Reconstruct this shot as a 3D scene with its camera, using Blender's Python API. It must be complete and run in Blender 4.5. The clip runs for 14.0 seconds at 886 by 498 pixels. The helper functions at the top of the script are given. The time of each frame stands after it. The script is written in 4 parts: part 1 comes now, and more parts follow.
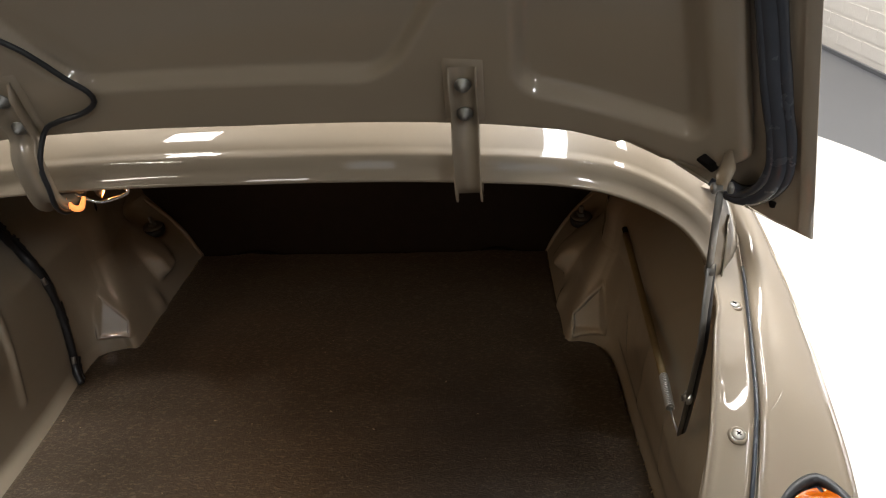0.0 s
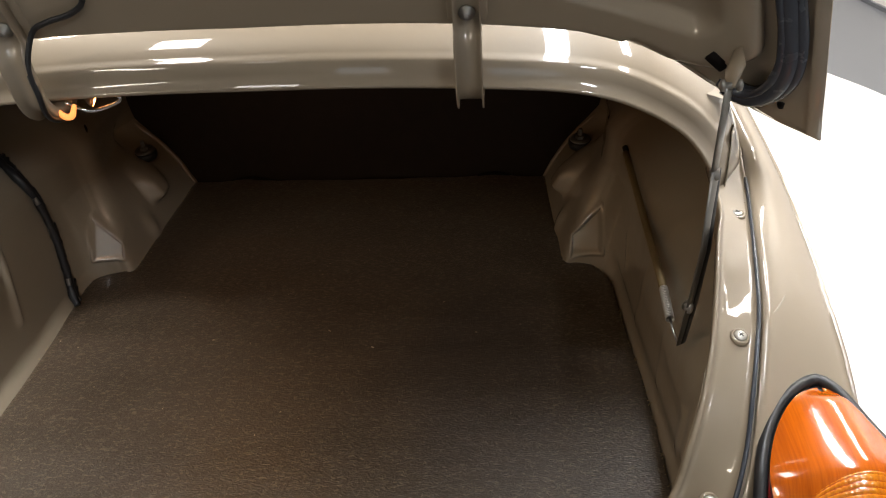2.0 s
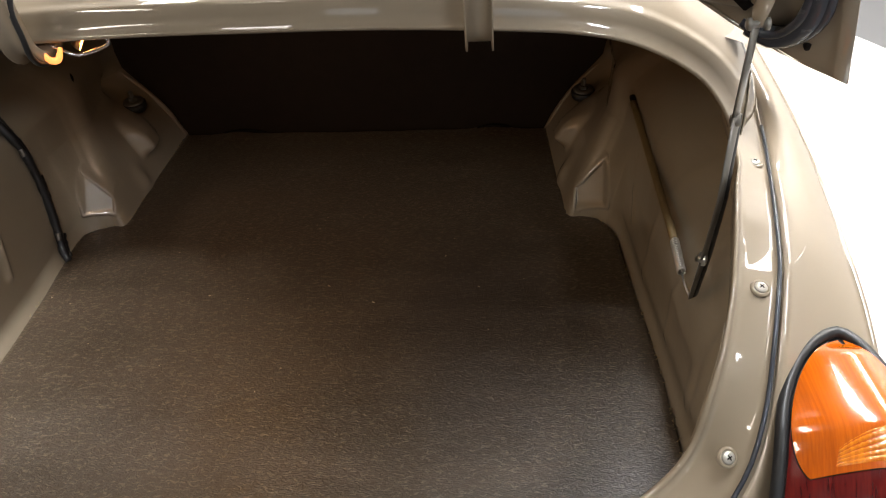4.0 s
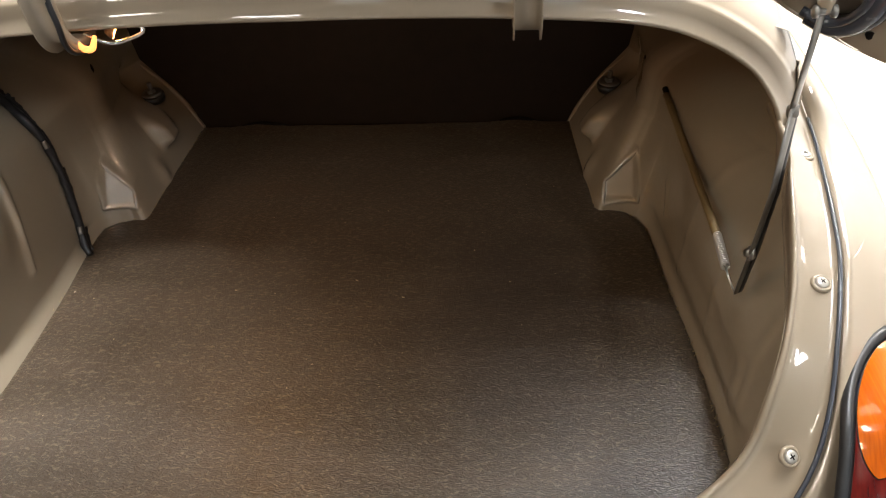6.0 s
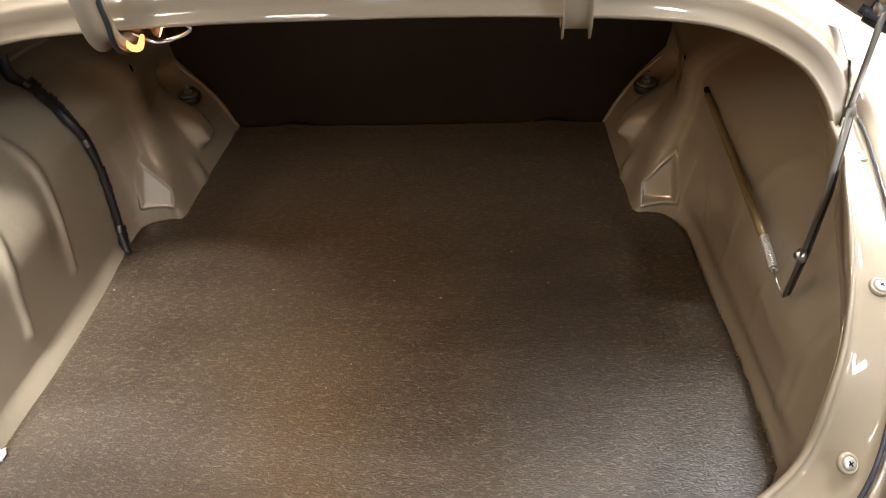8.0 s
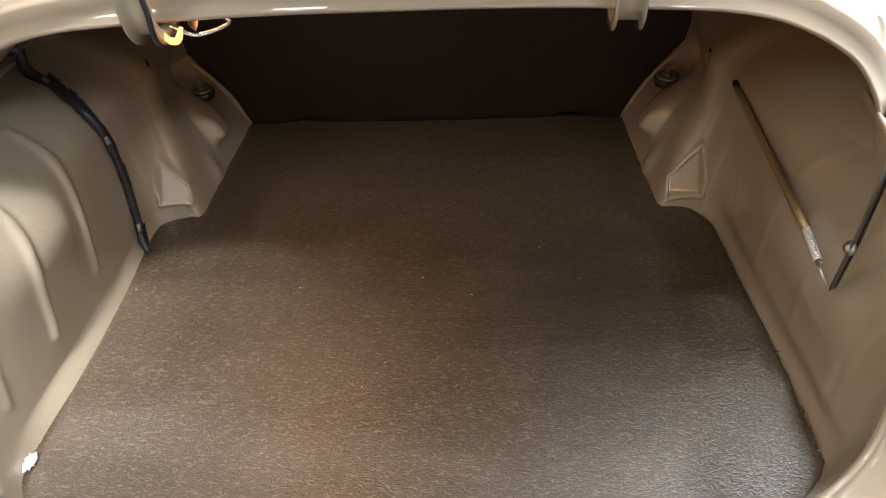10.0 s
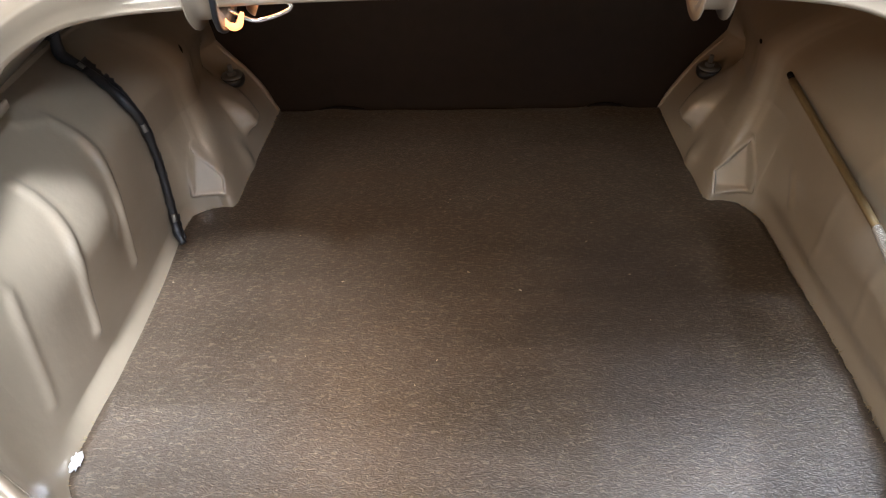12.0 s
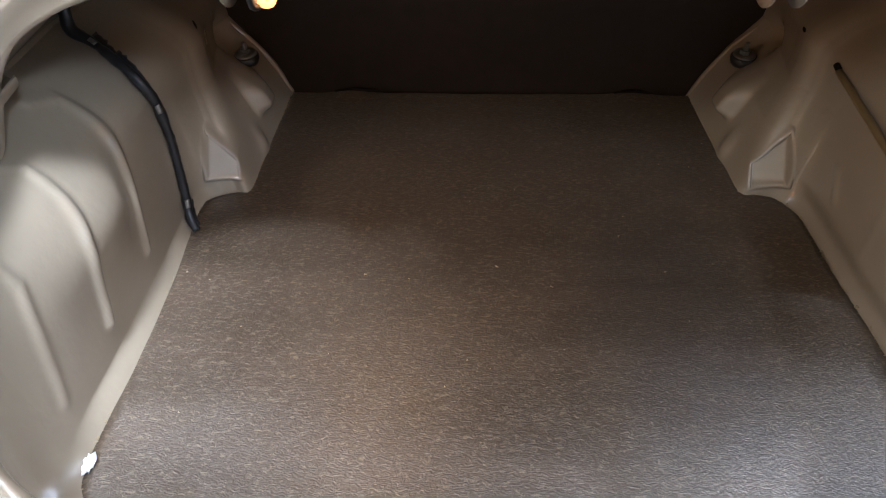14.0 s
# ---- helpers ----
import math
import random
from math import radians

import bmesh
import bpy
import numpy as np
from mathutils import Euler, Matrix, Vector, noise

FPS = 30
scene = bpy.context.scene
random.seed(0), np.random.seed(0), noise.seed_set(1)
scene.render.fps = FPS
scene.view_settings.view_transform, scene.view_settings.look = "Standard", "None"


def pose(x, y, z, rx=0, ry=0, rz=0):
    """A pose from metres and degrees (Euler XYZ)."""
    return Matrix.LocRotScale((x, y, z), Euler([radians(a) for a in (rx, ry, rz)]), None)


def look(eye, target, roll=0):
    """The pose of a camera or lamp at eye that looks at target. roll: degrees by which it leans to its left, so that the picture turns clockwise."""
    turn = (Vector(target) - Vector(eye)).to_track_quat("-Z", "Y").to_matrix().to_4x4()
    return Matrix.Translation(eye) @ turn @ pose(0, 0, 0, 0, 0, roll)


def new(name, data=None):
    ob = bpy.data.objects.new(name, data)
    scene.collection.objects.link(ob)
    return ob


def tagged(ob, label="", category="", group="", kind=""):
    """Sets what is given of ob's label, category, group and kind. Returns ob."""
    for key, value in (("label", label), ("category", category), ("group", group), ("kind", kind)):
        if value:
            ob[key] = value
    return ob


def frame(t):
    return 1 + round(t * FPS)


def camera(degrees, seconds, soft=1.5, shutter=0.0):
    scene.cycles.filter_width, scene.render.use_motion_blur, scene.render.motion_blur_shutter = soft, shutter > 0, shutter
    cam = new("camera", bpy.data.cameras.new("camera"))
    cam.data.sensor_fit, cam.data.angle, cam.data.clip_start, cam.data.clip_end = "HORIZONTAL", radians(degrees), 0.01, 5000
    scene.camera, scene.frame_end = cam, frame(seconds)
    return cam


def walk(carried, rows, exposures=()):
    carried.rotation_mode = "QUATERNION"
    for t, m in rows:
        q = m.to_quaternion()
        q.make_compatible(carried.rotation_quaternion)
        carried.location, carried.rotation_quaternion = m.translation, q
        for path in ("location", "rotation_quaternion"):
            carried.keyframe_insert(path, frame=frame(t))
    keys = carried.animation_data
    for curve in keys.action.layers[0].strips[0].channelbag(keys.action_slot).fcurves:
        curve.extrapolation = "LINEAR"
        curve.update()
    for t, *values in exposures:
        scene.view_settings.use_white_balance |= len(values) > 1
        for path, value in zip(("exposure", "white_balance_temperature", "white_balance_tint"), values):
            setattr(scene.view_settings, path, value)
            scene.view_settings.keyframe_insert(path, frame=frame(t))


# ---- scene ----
cam = camera(59.7, 14.0, 1.15)
PATH = [
    (0, (0.309, -0.512, 1.3), (0.121, 1.226, 0.329), -4.0),
    (0.5, (0.307, -0.515, 1.292), (0.122, 1.207, 0.292), -4.1),
    (1, (0.304, -0.52, 1.281), (0.125, 1.184, 0.251), -4.0),
    (1.5, (0.302, -0.522, 1.27), (0.125, 1.164, 0.209), -4.0),
    (2, (0.298, -0.524, 1.26), (0.128, 1.142, 0.166), -3.9),
    (2.5, (0.295, -0.522, 1.248), (0.129, 1.127, 0.13), -3.8),
    (3, (0.29, -0.517, 1.242), (0.132, 1.114, 0.095), -3.8),
    (5.5, (0.242, -0.493, 1.231), (0.106, 1.104, 0.035), -3.4),
    (6, (0.226, -0.493, 1.228), (0.089, 1.105, 0.034), -3.4),
    (6.5, (0.211, -0.493, 1.228), (0.074, 1.104, 0.033), -3.4),
    (7, (0.192, -0.495, 1.229), (0.063, 1.104, 0.035), -3.2),
    (7.5, (0.197, -0.493, 1.225), (0.037, 1.107, 0.036), -3.7),
    (8, (0.199, -0.491, 1.225), (0.011, 1.107, 0.036), -4.1),
    (10.5, (0.11, -0.481, 1.218), (-0.027, 1.113, 0.017), -3.6),
    (11, (0.091, -0.473, 1.221), (-0.04, 1.111, 0.007), -3.5),
    (11.5, (0.07, -0.469, 1.215), (-0.056, 1.115, 0.0), -3.3),
    (12, (0.052, -0.461, 1.213), (-0.076, 1.116, -0.01), -2.9),
    (12.5, (0.034, -0.452, 1.212), (-0.091, 1.117, -0.023), -2.4),
    (13, (0.018, -0.441, 1.208), (-0.102, 1.12, -0.037), -2.0),
    (13.5, (0.008, -0.429, 1.202), (-0.108, 1.125, -0.051), -1.7),
    (14, (0.001, -0.414, 1.198), (-0.108, 1.132, -0.066), -1.5),
]
EXPOSURE = [(0.0, -1.10, 6500, 10), (1.5, -0.97, 6500, 10), (3.0, -0.70, 6500, 10), (5.5, -0.25, 6500, 10), (8.0, 0.28, 6500, 10), (11.0, 0.54, 6000, 10), (12.5, 0.62, 5500, 10), (14.0, 0.47, 5300, 10)]
walk(cam, [(t, look(eye, target, roll)) for t, eye, target, roll in PATH], EXPOSURE)

# ---- light: a showroom lit from its ceiling, and the boot's own lamp ----
world = bpy.data.worlds.new("world")
scene.world = world
world.use_nodes = True
world.node_tree.nodes["Background"].inputs[0].default_value = (1.0, 0.85, 0.68, 1)
world.node_tree.nodes["Background"].inputs[1].default_value = 0.02
COOL, NEUTRAL, WARM = (0.92, 0.96, 1.0), (1.0, 0.96, 0.90), (1.0, 0.90, 0.74)
# all unseen: some set from reflections, the rest added to fill boot and room
# x, y, width, length, watts, tone
CEILING_LAMPS = [(0.77, 0.95, 0.22, 2.30, 140, COOL), (-0.62, -0.22, 0.24, 0.70, 15, NEUTRAL), (-1.95, -2.50, 0.26, 1.20, 62, WARM), (1.35, -2.35, 0.24, 1.00, 80, COOL), (-0.95, 0.95, 0.24, 0.50, 26, NEUTRAL), (1.80, 2.2, 0.22, 2.40, 160, NEUTRAL), (-1.9, 2.4, 0.22, 0.85, 90, WARM), (0.9, 4.6, 0.22, 0.85, 120, NEUTRAL), (-1.6, 5.0, 0.22, 0.85, 100, WARM)]
CEILING_Z = 3.0


def ceiling_lamp_light(x, y, wide, long, watts, tone):
    data = bpy.data.lights.new("ceiling_lamp_light", "AREA")
    data.shape, data.size, data.size_y = "RECTANGLE", wide, long
    data.energy, data.color = watts, tone
    ob = new("ceiling_lamp_light", data)
    ob.matrix_world = pose(x, y, CEILING_Z - 0.07)
    return ob


for lamp in CEILING_LAMPS:
    ceiling_lamp_light(*lamp)
# two unseen spots, added for pools of light in the boot: place, aim, cone, watts, tone
ADDED_SPOTS = [((-0.50, -0.74, 2.84), (-0.44, 0.25, 0.5), 16, 640, (0.96, 0.98, 1.0)), ((0.68, -0.20, 2.84), (0.39, 0.22, 0.5), 8, 200, (0.78, 0.88, 1.0))]
for eye, aim, cone, watts, tone in ADDED_SPOTS:
    data = bpy.data.lights.new("added_spot_beam", "SPOT")
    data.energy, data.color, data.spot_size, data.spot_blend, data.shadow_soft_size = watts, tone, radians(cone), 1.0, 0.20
    new("added_spot_beam", data).matrix_world = look(eye, aim)
# the two windows of the wall behind the car
WINDOWS = [(-0.80, 0.55), (0.66, 0.84)]
WINDOW_Z, WINDOW_H, WINDOW_Y = 1.45, 1.90, -4.95
bulb_light = bpy.data.lights.new("boot_bulb_light", "POINT")
bulb_light.energy, bulb_light.color, bulb_light.shadow_soft_size = 2.2, (1.0, 0.52, 0.21), 0.005
new("boot_bulb_light", bulb_light).location = (-0.190, 0.312, 0.931)


# ---- materials ----
def material(name, colour, rough=0.5, metal=0.0, grain=0.0, scale=60.0, bump=0.0, bump_scale=200.0, coat=0.0, spread=0.0, stretch=(1, 1, 1)):
    m = bpy.data.materials.new(name)
    m.use_nodes = True
    n, l = m.node_tree.nodes, m.node_tree.links
    b = n["Principled BSDF"]
    b.inputs["Roughness"].default_value, b.inputs["Metallic"].default_value = rough, metal
    b.inputs["Coat Weight"].default_value = coat
    b.inputs["Coat Roughness"].default_value = 0.04
    co = n.new("ShaderNodeTexCoord")
    mp = n.new("ShaderNodeMapping")
    mp.inputs["Scale"].default_value = stretch
    l.new(co.outputs["Object"], mp.inputs["Vector"])
    fine, coarse = n.new("ShaderNodeTexNoise"), n.new("ShaderNodeTexNoise")
    fine.inputs["Scale"].default_value, coarse.inputs["Scale"].default_value = scale, scale / 9
    fine.inputs["Detail"].default_value = 6
    for t in (fine, coarse):
        l.new(mp.outputs[0], t.inputs["Vector"])
    mix = n.new("ShaderNodeMix")
    mix.data_type = "RGBA"
    mix.inputs["A"].default_value = (*[c * (1 - grain) for c in colour], 1)
    mix.inputs["B"].default_value = (*[min(1, c * (1 + grain)) for c in colour], 1)
    add = n.new("ShaderNodeMath")
    add.operation = "ADD"
    half = n.new("ShaderNodeMath")
    half.operation = "MULTIPLY"
    half.inputs[1].default_value = 0.5
    l.new(fine.outputs["Fac"], add.inputs[0])
    l.new(coarse.outputs["Fac"], add.inputs[1])
    l.new(add.outputs[0], half.inputs[0])
    l.new(half.outputs[0], mix.inputs["Factor"])
    l.new(mix.outputs["Result"], b.inputs["Base Color"])
    if spread:
        ramp = n.new("ShaderNodeMapRange")
        ramp.inputs["From Min"].default_value, ramp.inputs["From Max"].default_value = 0.3, 0.7
        ramp.inputs["To Min"].default_value, ramp.inputs["To Max"].default_value = max(0, rough - spread), rough + spread
        l.new(half.outputs[0], ramp.inputs["Value"])
        l.new(ramp.outputs[0], b.inputs["Roughness"])
    if bump:
        t = n.new("ShaderNodeTexNoise")
        t.inputs["Scale"].default_value, t.inputs["Detail"].default_value = bump_scale, 3
        l.new(mp.outputs[0], t.inputs["Vector"])
        bp = n.new("ShaderNodeBump")
        bp.inputs["Strength"].default_value, bp.inputs["Distance"].default_value = 1.0, bump
        l.new(t.outputs["Fac"], bp.inputs["Height"])
        l.new(bp.outputs[0], b.inputs["Normal"])
    return m


PAINT = material("beige_car_paint", (0.275, 0.218, 0.154), 0.40, 0, 0.04, 9, 0.0003, 24, 1.0, 0.05)
PAINT.node_tree.nodes["Principled BSDF"].inputs["Coat Roughness"].default_value = 0.03
PAINT.node_tree.nodes["Principled BSDF"].inputs["Specular IOR Level"].default_value = 0.25

INNER_PAINT = material("beige_paint_unpolished", (0.270, 0.221, 0.158), 0.33, 0, 0.05, 9, 0.0011, 30, 1.0, 0.05)
INNER_PAINT.node_tree.nodes["Principled BSDF"].inputs["Coat Roughness"].default_value = 0.05
INNER_PAINT.node_tree.nodes["Principled BSDF"].inputs["Specular IOR Level"].default_value = 0.6


def leathercloth():
    """Brown grained cloth: flat flecks drawn out across the mat, worn paler in patches, with one band of painted shade.
    """
    m = bpy.data.materials.new("brown_leathercloth")
    m.use_nodes = True
    n, l = m.node_tree.nodes, m.node_tree.links
    b = n["Principled BSDF"]
    b.inputs["Specular IOR Level"].default_value = 0.8
    co = n.new("ShaderNodeTexCoord")

    def noise_at(scale, stretch, detail, rough=0.5, warp=0.0, source=None):
        mp = n.new("ShaderNodeMapping")
        mp.inputs["Scale"].default_value = stretch
        mp.inputs["Rotation"].default_value = (0, 0, 0.12)
        l.new(source or co.outputs["Object"], mp.inputs["Vector"])
        t = n.new("ShaderNodeTexNoise")
        t.inputs["Scale"].default_value, t.inputs["Detail"].default_value = scale, detail
        t.inputs["Roughness"].default_value, t.inputs["Distortion"].default_value = rough, warp
        l.new(mp.outputs[0], t.inputs["Vector"])
        return t.outputs["Fac"]

    def ramp(value, a, b2, lo, hi):
        r = n.new("ShaderNodeMapRange")
        for k, v in (("From Min", a), ("From Max", b2), ("To Min", lo), ("To Max", hi)):
            r.inputs[k].default_value = v
        l.new(value, r.inputs["Value"])
        return r.outputs[0]

    def blend(fac, a, c):
        x = n.new("ShaderNodeMix")
        x.data_type = "RGBA"
        l.new(fac, x.inputs["Factor"])
        for k, v in (("A", a), ("B", c)):
            if isinstance(v, tuple):
                x.inputs[k].default_value = (*v, 1)
            else:
                l.new(v, x.inputs[k])
        return x.outputs["Result"]
    # pillows of the grain, drawn out across the mat, with creases between them
    wob = n.new("ShaderNodeTexNoise")
    wob.inputs["Scale"].default_value, wob.inputs["Detail"].default_value = 70, 2
    l.new(co.outputs["Object"], wob.inputs["Vector"])
    push = n.new("ShaderNodeMix")
    push.data_type, push.blend_type = "RGBA", "LINEAR_LIGHT"
    push.inputs["Factor"].default_value = 0.006
    l.new(co.outputs["Object"], push.inputs["A"])
    l.new(wob.outputs["Color"], push.inputs["B"])
    squash = n.new("ShaderNodeMapping")
    squash.inputs["Scale"].default_value = (0.36, 1.0, 1.0)
    squash.inputs["Rotation"].default_value = (0, 0, 0.10)
    l.new(push.outputs["Result"], squash.inputs["Vector"])
    cells = n.new("ShaderNodeTexVoronoi")
    cells.feature = "SMOOTH_F1"
    cells.inputs["Scale"].default_value, cells.inputs["Smoothness"].default_value = 590, 0.8
    l.new(squash.outputs[0], cells.inputs["Vector"])
    pillow = ramp(cells.outputs["Distance"], 0.15, 0.75, 1, 0)
    fleck = noise_at(300, (0.33, 1.0, 1), 4, 0.65, 0.2, push.outputs["Result"])
    crumb = noise_at(1100, (0.8, 1.0, 1), 3)
    wear = noise_at(4.5, (1, 0.8, 1), 5, 0.6)
    rub = noise_at(9, (0.5, 2.2, 1), 5, 0.65, 0.4)
    colour = blend(ramp(wear, 0.36, 0.66, 0, 1), (0.042, 0.0275, 0.0155), (0.058, 0.0410, 0.0260))
    colour = blend(ramp(rub, 0.50, 0.72, 0, 0.55), colour, (0.078, 0.049, 0.0270))
    # pale grain tips, with their glints put into the colour
    colour = blend(ramp(fleck, 0.52, 0.64, 0, 0.75), colour, (0.165, 0.125, 0.085))
    # a shadow band across the mat, put into its colour and dulled
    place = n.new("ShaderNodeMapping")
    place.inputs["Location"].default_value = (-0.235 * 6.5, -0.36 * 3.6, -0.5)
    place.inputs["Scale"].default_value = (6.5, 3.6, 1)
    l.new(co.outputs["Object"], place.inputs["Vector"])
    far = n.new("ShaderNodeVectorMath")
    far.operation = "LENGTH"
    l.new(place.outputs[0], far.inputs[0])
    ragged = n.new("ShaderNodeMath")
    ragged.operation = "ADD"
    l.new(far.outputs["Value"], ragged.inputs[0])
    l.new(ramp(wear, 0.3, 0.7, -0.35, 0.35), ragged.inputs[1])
    shade_patch = ramp(ragged.outputs[0], 0.25, 1.0, 1, 0)
    colour = blend(ramp(shade_patch, 0, 1, 0, 0.45), colour, (0.016, 0.009, 0.006))
    l.new(colour, b.inputs["Base Color"])
    dull = n.new("ShaderNodeMath")
    dull.operation = "ADD"
    l.new(ramp(rub, 0.35, 0.7, 0.33, 0.45), dull.inputs[0])
    l.new(ramp(shade_patch, 0, 1, 0, 0.10), dull.inputs[1])
    l.new(dull.outputs[0], b.inputs["Roughness"])
    both = n.new("ShaderNodeMath")
    both.operation = "MULTIPLY_ADD"
    l.new(crumb, both.inputs[0])
    both.inputs[1].default_value = 0.45
    l.new(pillow, both.inputs[2])
    bp = n.new("ShaderNodeBump")
    bp.inputs["Strength"].default_value, bp.inputs["Distance"].default_value = 1.0, 0.00045
    l.new(both.outputs[0], bp.inputs["Height"])
    l.new(bp.outputs[0], b.inputs["Normal"])
    return m


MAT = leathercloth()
BOARD_SHEEN = 0.15
BOARD = material("dark_brown_hardboard", (0.020, 0.0128, 0.0079), 0.55, 0, 0.45, 40, 0.0004, 160)
BOARD.node_tree.nodes["Principled BSDF"].inputs["Specular IOR Level"].default_value = BOARD_SHEEN
RUBBER = material("black_rubber", (0.013, 0.013, 0.014), 0.42, 0, 0.25, 80, 0.0003, 160, 0, 0.1)
SEAL = material("grey_rubber_seal", (0.040, 0.044, 0.054), 0.24, 0, 0.3, 60, 0.0004, 90, 0, 0.1)
STEEL = material("zinc_plated_steel", (0.55, 0.54, 0.52), 0.28, 1, 0.12, 120, 0.0001, 300)
SCREW = material("dull_nickel_screw", (0.50, 0.47, 0.42), 0.38, 0.6, 0.15, 200)
DULL_STEEL = material("aged_grey_steel", (0.25, 0.24, 0.22), 0.42, 0.8, 0.25, 90, 0.0002, 200)
BRASS = material("yellow_passivated_rod", (0.22, 0.155, 0.07), 0.5, 0.45, 0.3, 70, 0.0002, 200)
CHROME = material("chrome", (0.8, 0.8, 0.8), 0.08, 1, 0.02, 60)
FLOOR_WHITE = material("white_gloss_floor", (0.82, 0.81, 0.79), 0.25, 0, 0.03, 3)
FLOOR_GREY = material("grey_painted_floor", (0.125, 0.13, 0.142), 0.35, 0, 0.08, 5)
BRICK = material("white_painted_brick", (0.80, 0.76, 0.72), 0.55, 0, 0.05, 30, 0.0008, 60)
MORTAR = material("painted_mortar", (0.79, 0.75, 0.71), 0.7, 0, 0.06, 30)
CEIL = material("grey_ceiling_paint", (0.40, 0.385, 0.36), 0.8, 0, 0.03, 4)
PLAIN_WALL = material("grey_wall_paint", (0.16, 0.155, 0.15), 0.7, 0, 0.04, 5)
DARK = material("dark_gap", (0.007, 0.005, 0.004), 0.8)
DARK.node_tree.nodes["Principled BSDF"].inputs["Specular IOR Level"].default_value = 0.1


def lens_material(name, dark, bright):
    """Clear coloured plastic with streaks along its length."""
    m = material(name, bright, 0.15, 0, 0.0, 420, stretch=(1.0, 0.035, 0.12))
    n, l = m.node_tree.nodes, m.node_tree.links
    b = n["Principled BSDF"]
    b.inputs["Transmission Weight"].default_value = 0.1
    b.inputs["Coat Weight"].default_value = 1.0
    fac = b.inputs["Base Color"].links[0].from_node.inputs["Factor"].links[0].from_socket
    ramp = n.new("ShaderNodeMapRange")
    ramp.inputs["From Min"].default_value, ramp.inputs["From Max"].default_value = 0.40, 0.60
    l.new(fac, ramp.inputs["Value"])
    mix = n.new("ShaderNodeMix")
    mix.data_type = "RGBA"
    mix.inputs["A"].default_value, mix.inputs["B"].default_value = (*dark, 1), (*bright, 1)
    l.new(ramp.outputs[0], mix.inputs["Factor"])
    l.new(mix.outputs["Result"], b.inputs["Base Color"])
    return m


AMBER = lens_material("amber_plastic_lens", (0.46, 0.080, 0.002), (0.64, 0.130, 0.003))
PRISM = lens_material("amber_plastic_prisms", (0.62, 0.14, 0.003), (0.85, 0.26, 0.005))
RED = lens_material("dark_red_plastic_lens", (0.10, 0.006, 0.006), (0.17, 0.014, 0.010))


def glow(name, colour, strength):
    m = bpy.data.materials.new(name)
    m.use_nodes = True
    b = m.node_tree.nodes["Principled BSDF"]
    b.inputs["Base Color"].default_value = (*colour, 1)
    b.inputs["Emission Color"].default_value = (*colour, 1)
    b.inputs["Emission Strength"].default_value = strength
    return m


HINGE_GLOW = glow("orange_hinge_glow", (1.0, 0.36, 0.09), 2.2)
SHIELD = material("tarnished_shield", (0.20, 0.12, 0.06), 0.4, 0.3, 0.08, 90)
DAYLIT = glow("daylit_pane", (0.86, 0.93, 1.0), 1.8)
DIFFUSER = glow("lit_lamp_diffuser", (1.0, 0.93, 0.83), 4.0)


# ---- mesh tools ----
def mesh_object(name, bm, mat, parent=None, label="", smooth=True):
    me = bpy.data.meshes.new(name)
    bmesh.ops.recalc_face_normals(bm, faces=bm.faces)
    bm.to_mesh(me)
    bm.free()
    for p in me.polygons:
        p.use_smooth = smooth
    if mat:
        me.materials.append(mat)
    ob = new(name, me)
    if parent:
        ob.parent = parent
    if label:
        ob["label"] = label
    return ob


def part(name, bm, mat, parent, label="", smooth=True):
    return mesh_object(name, bm, mat, parent, label, smooth)


def thing(name, label, category, group="", at=(0, 0, 0)):
    ob = new(name)
    ob.location = at
    ob.empty_display_size = 0.05
    return tagged(ob, label, category, group)


def thick(ob, t, offset=-1.0):
    m = ob.modifiers.new("thickness", "SOLIDIFY")
    m.thickness, m.offset = t, offset
    return ob


def grid(rows, closed=False):
    """A sheet over rows of points; closed joins each row's end to its start."""
    bm = bmesh.new()
    vs = [[bm.verts.new(p) for p in r] for r in rows]
    for a, b in zip(vs, vs[1:]):
        k = len(a)
        for i in range(k if closed else k - 1):
            bm.faces.new((a[i], a[(i + 1) % k], b[(i + 1) % k], b[i]))
    return bm


def spline(points, n):
    """Even points along a smooth curve through those given."""
    p = [Vector(q) for q in points]
    p = [2 * p[0] - p[1], *p, 2 * p[-1] - p[-2]]
    dense = []
    for i in range(1, len(p) - 2):
        for k in range(16):
            t = k / 16
            a, b, c, d = p[i - 1:i + 3]
            dense.append(0.5 * (2 * b + (c - a) * t + (2 * a - 5 * b + 4 * c - d) * t * t + (3 * b - a - 3 * c + d) * t ** 3))
    dense.append(p[-2])
    s = [0.0]
    for a, b in zip(dense, dense[1:]):
        s.append(s[-1] + (b - a).length)
    out, j = [], 0
    for i in range(n):
        w = s[-1] * i / (n - 1)
        while j < len(s) - 2 and s[j + 1] < w:
            j += 1
        f = (w - s[j]) / max(1e-9, s[j + 1] - s[j])
        out.append(dense[j].lerp(dense[j + 1], min(1, f)))
    return out


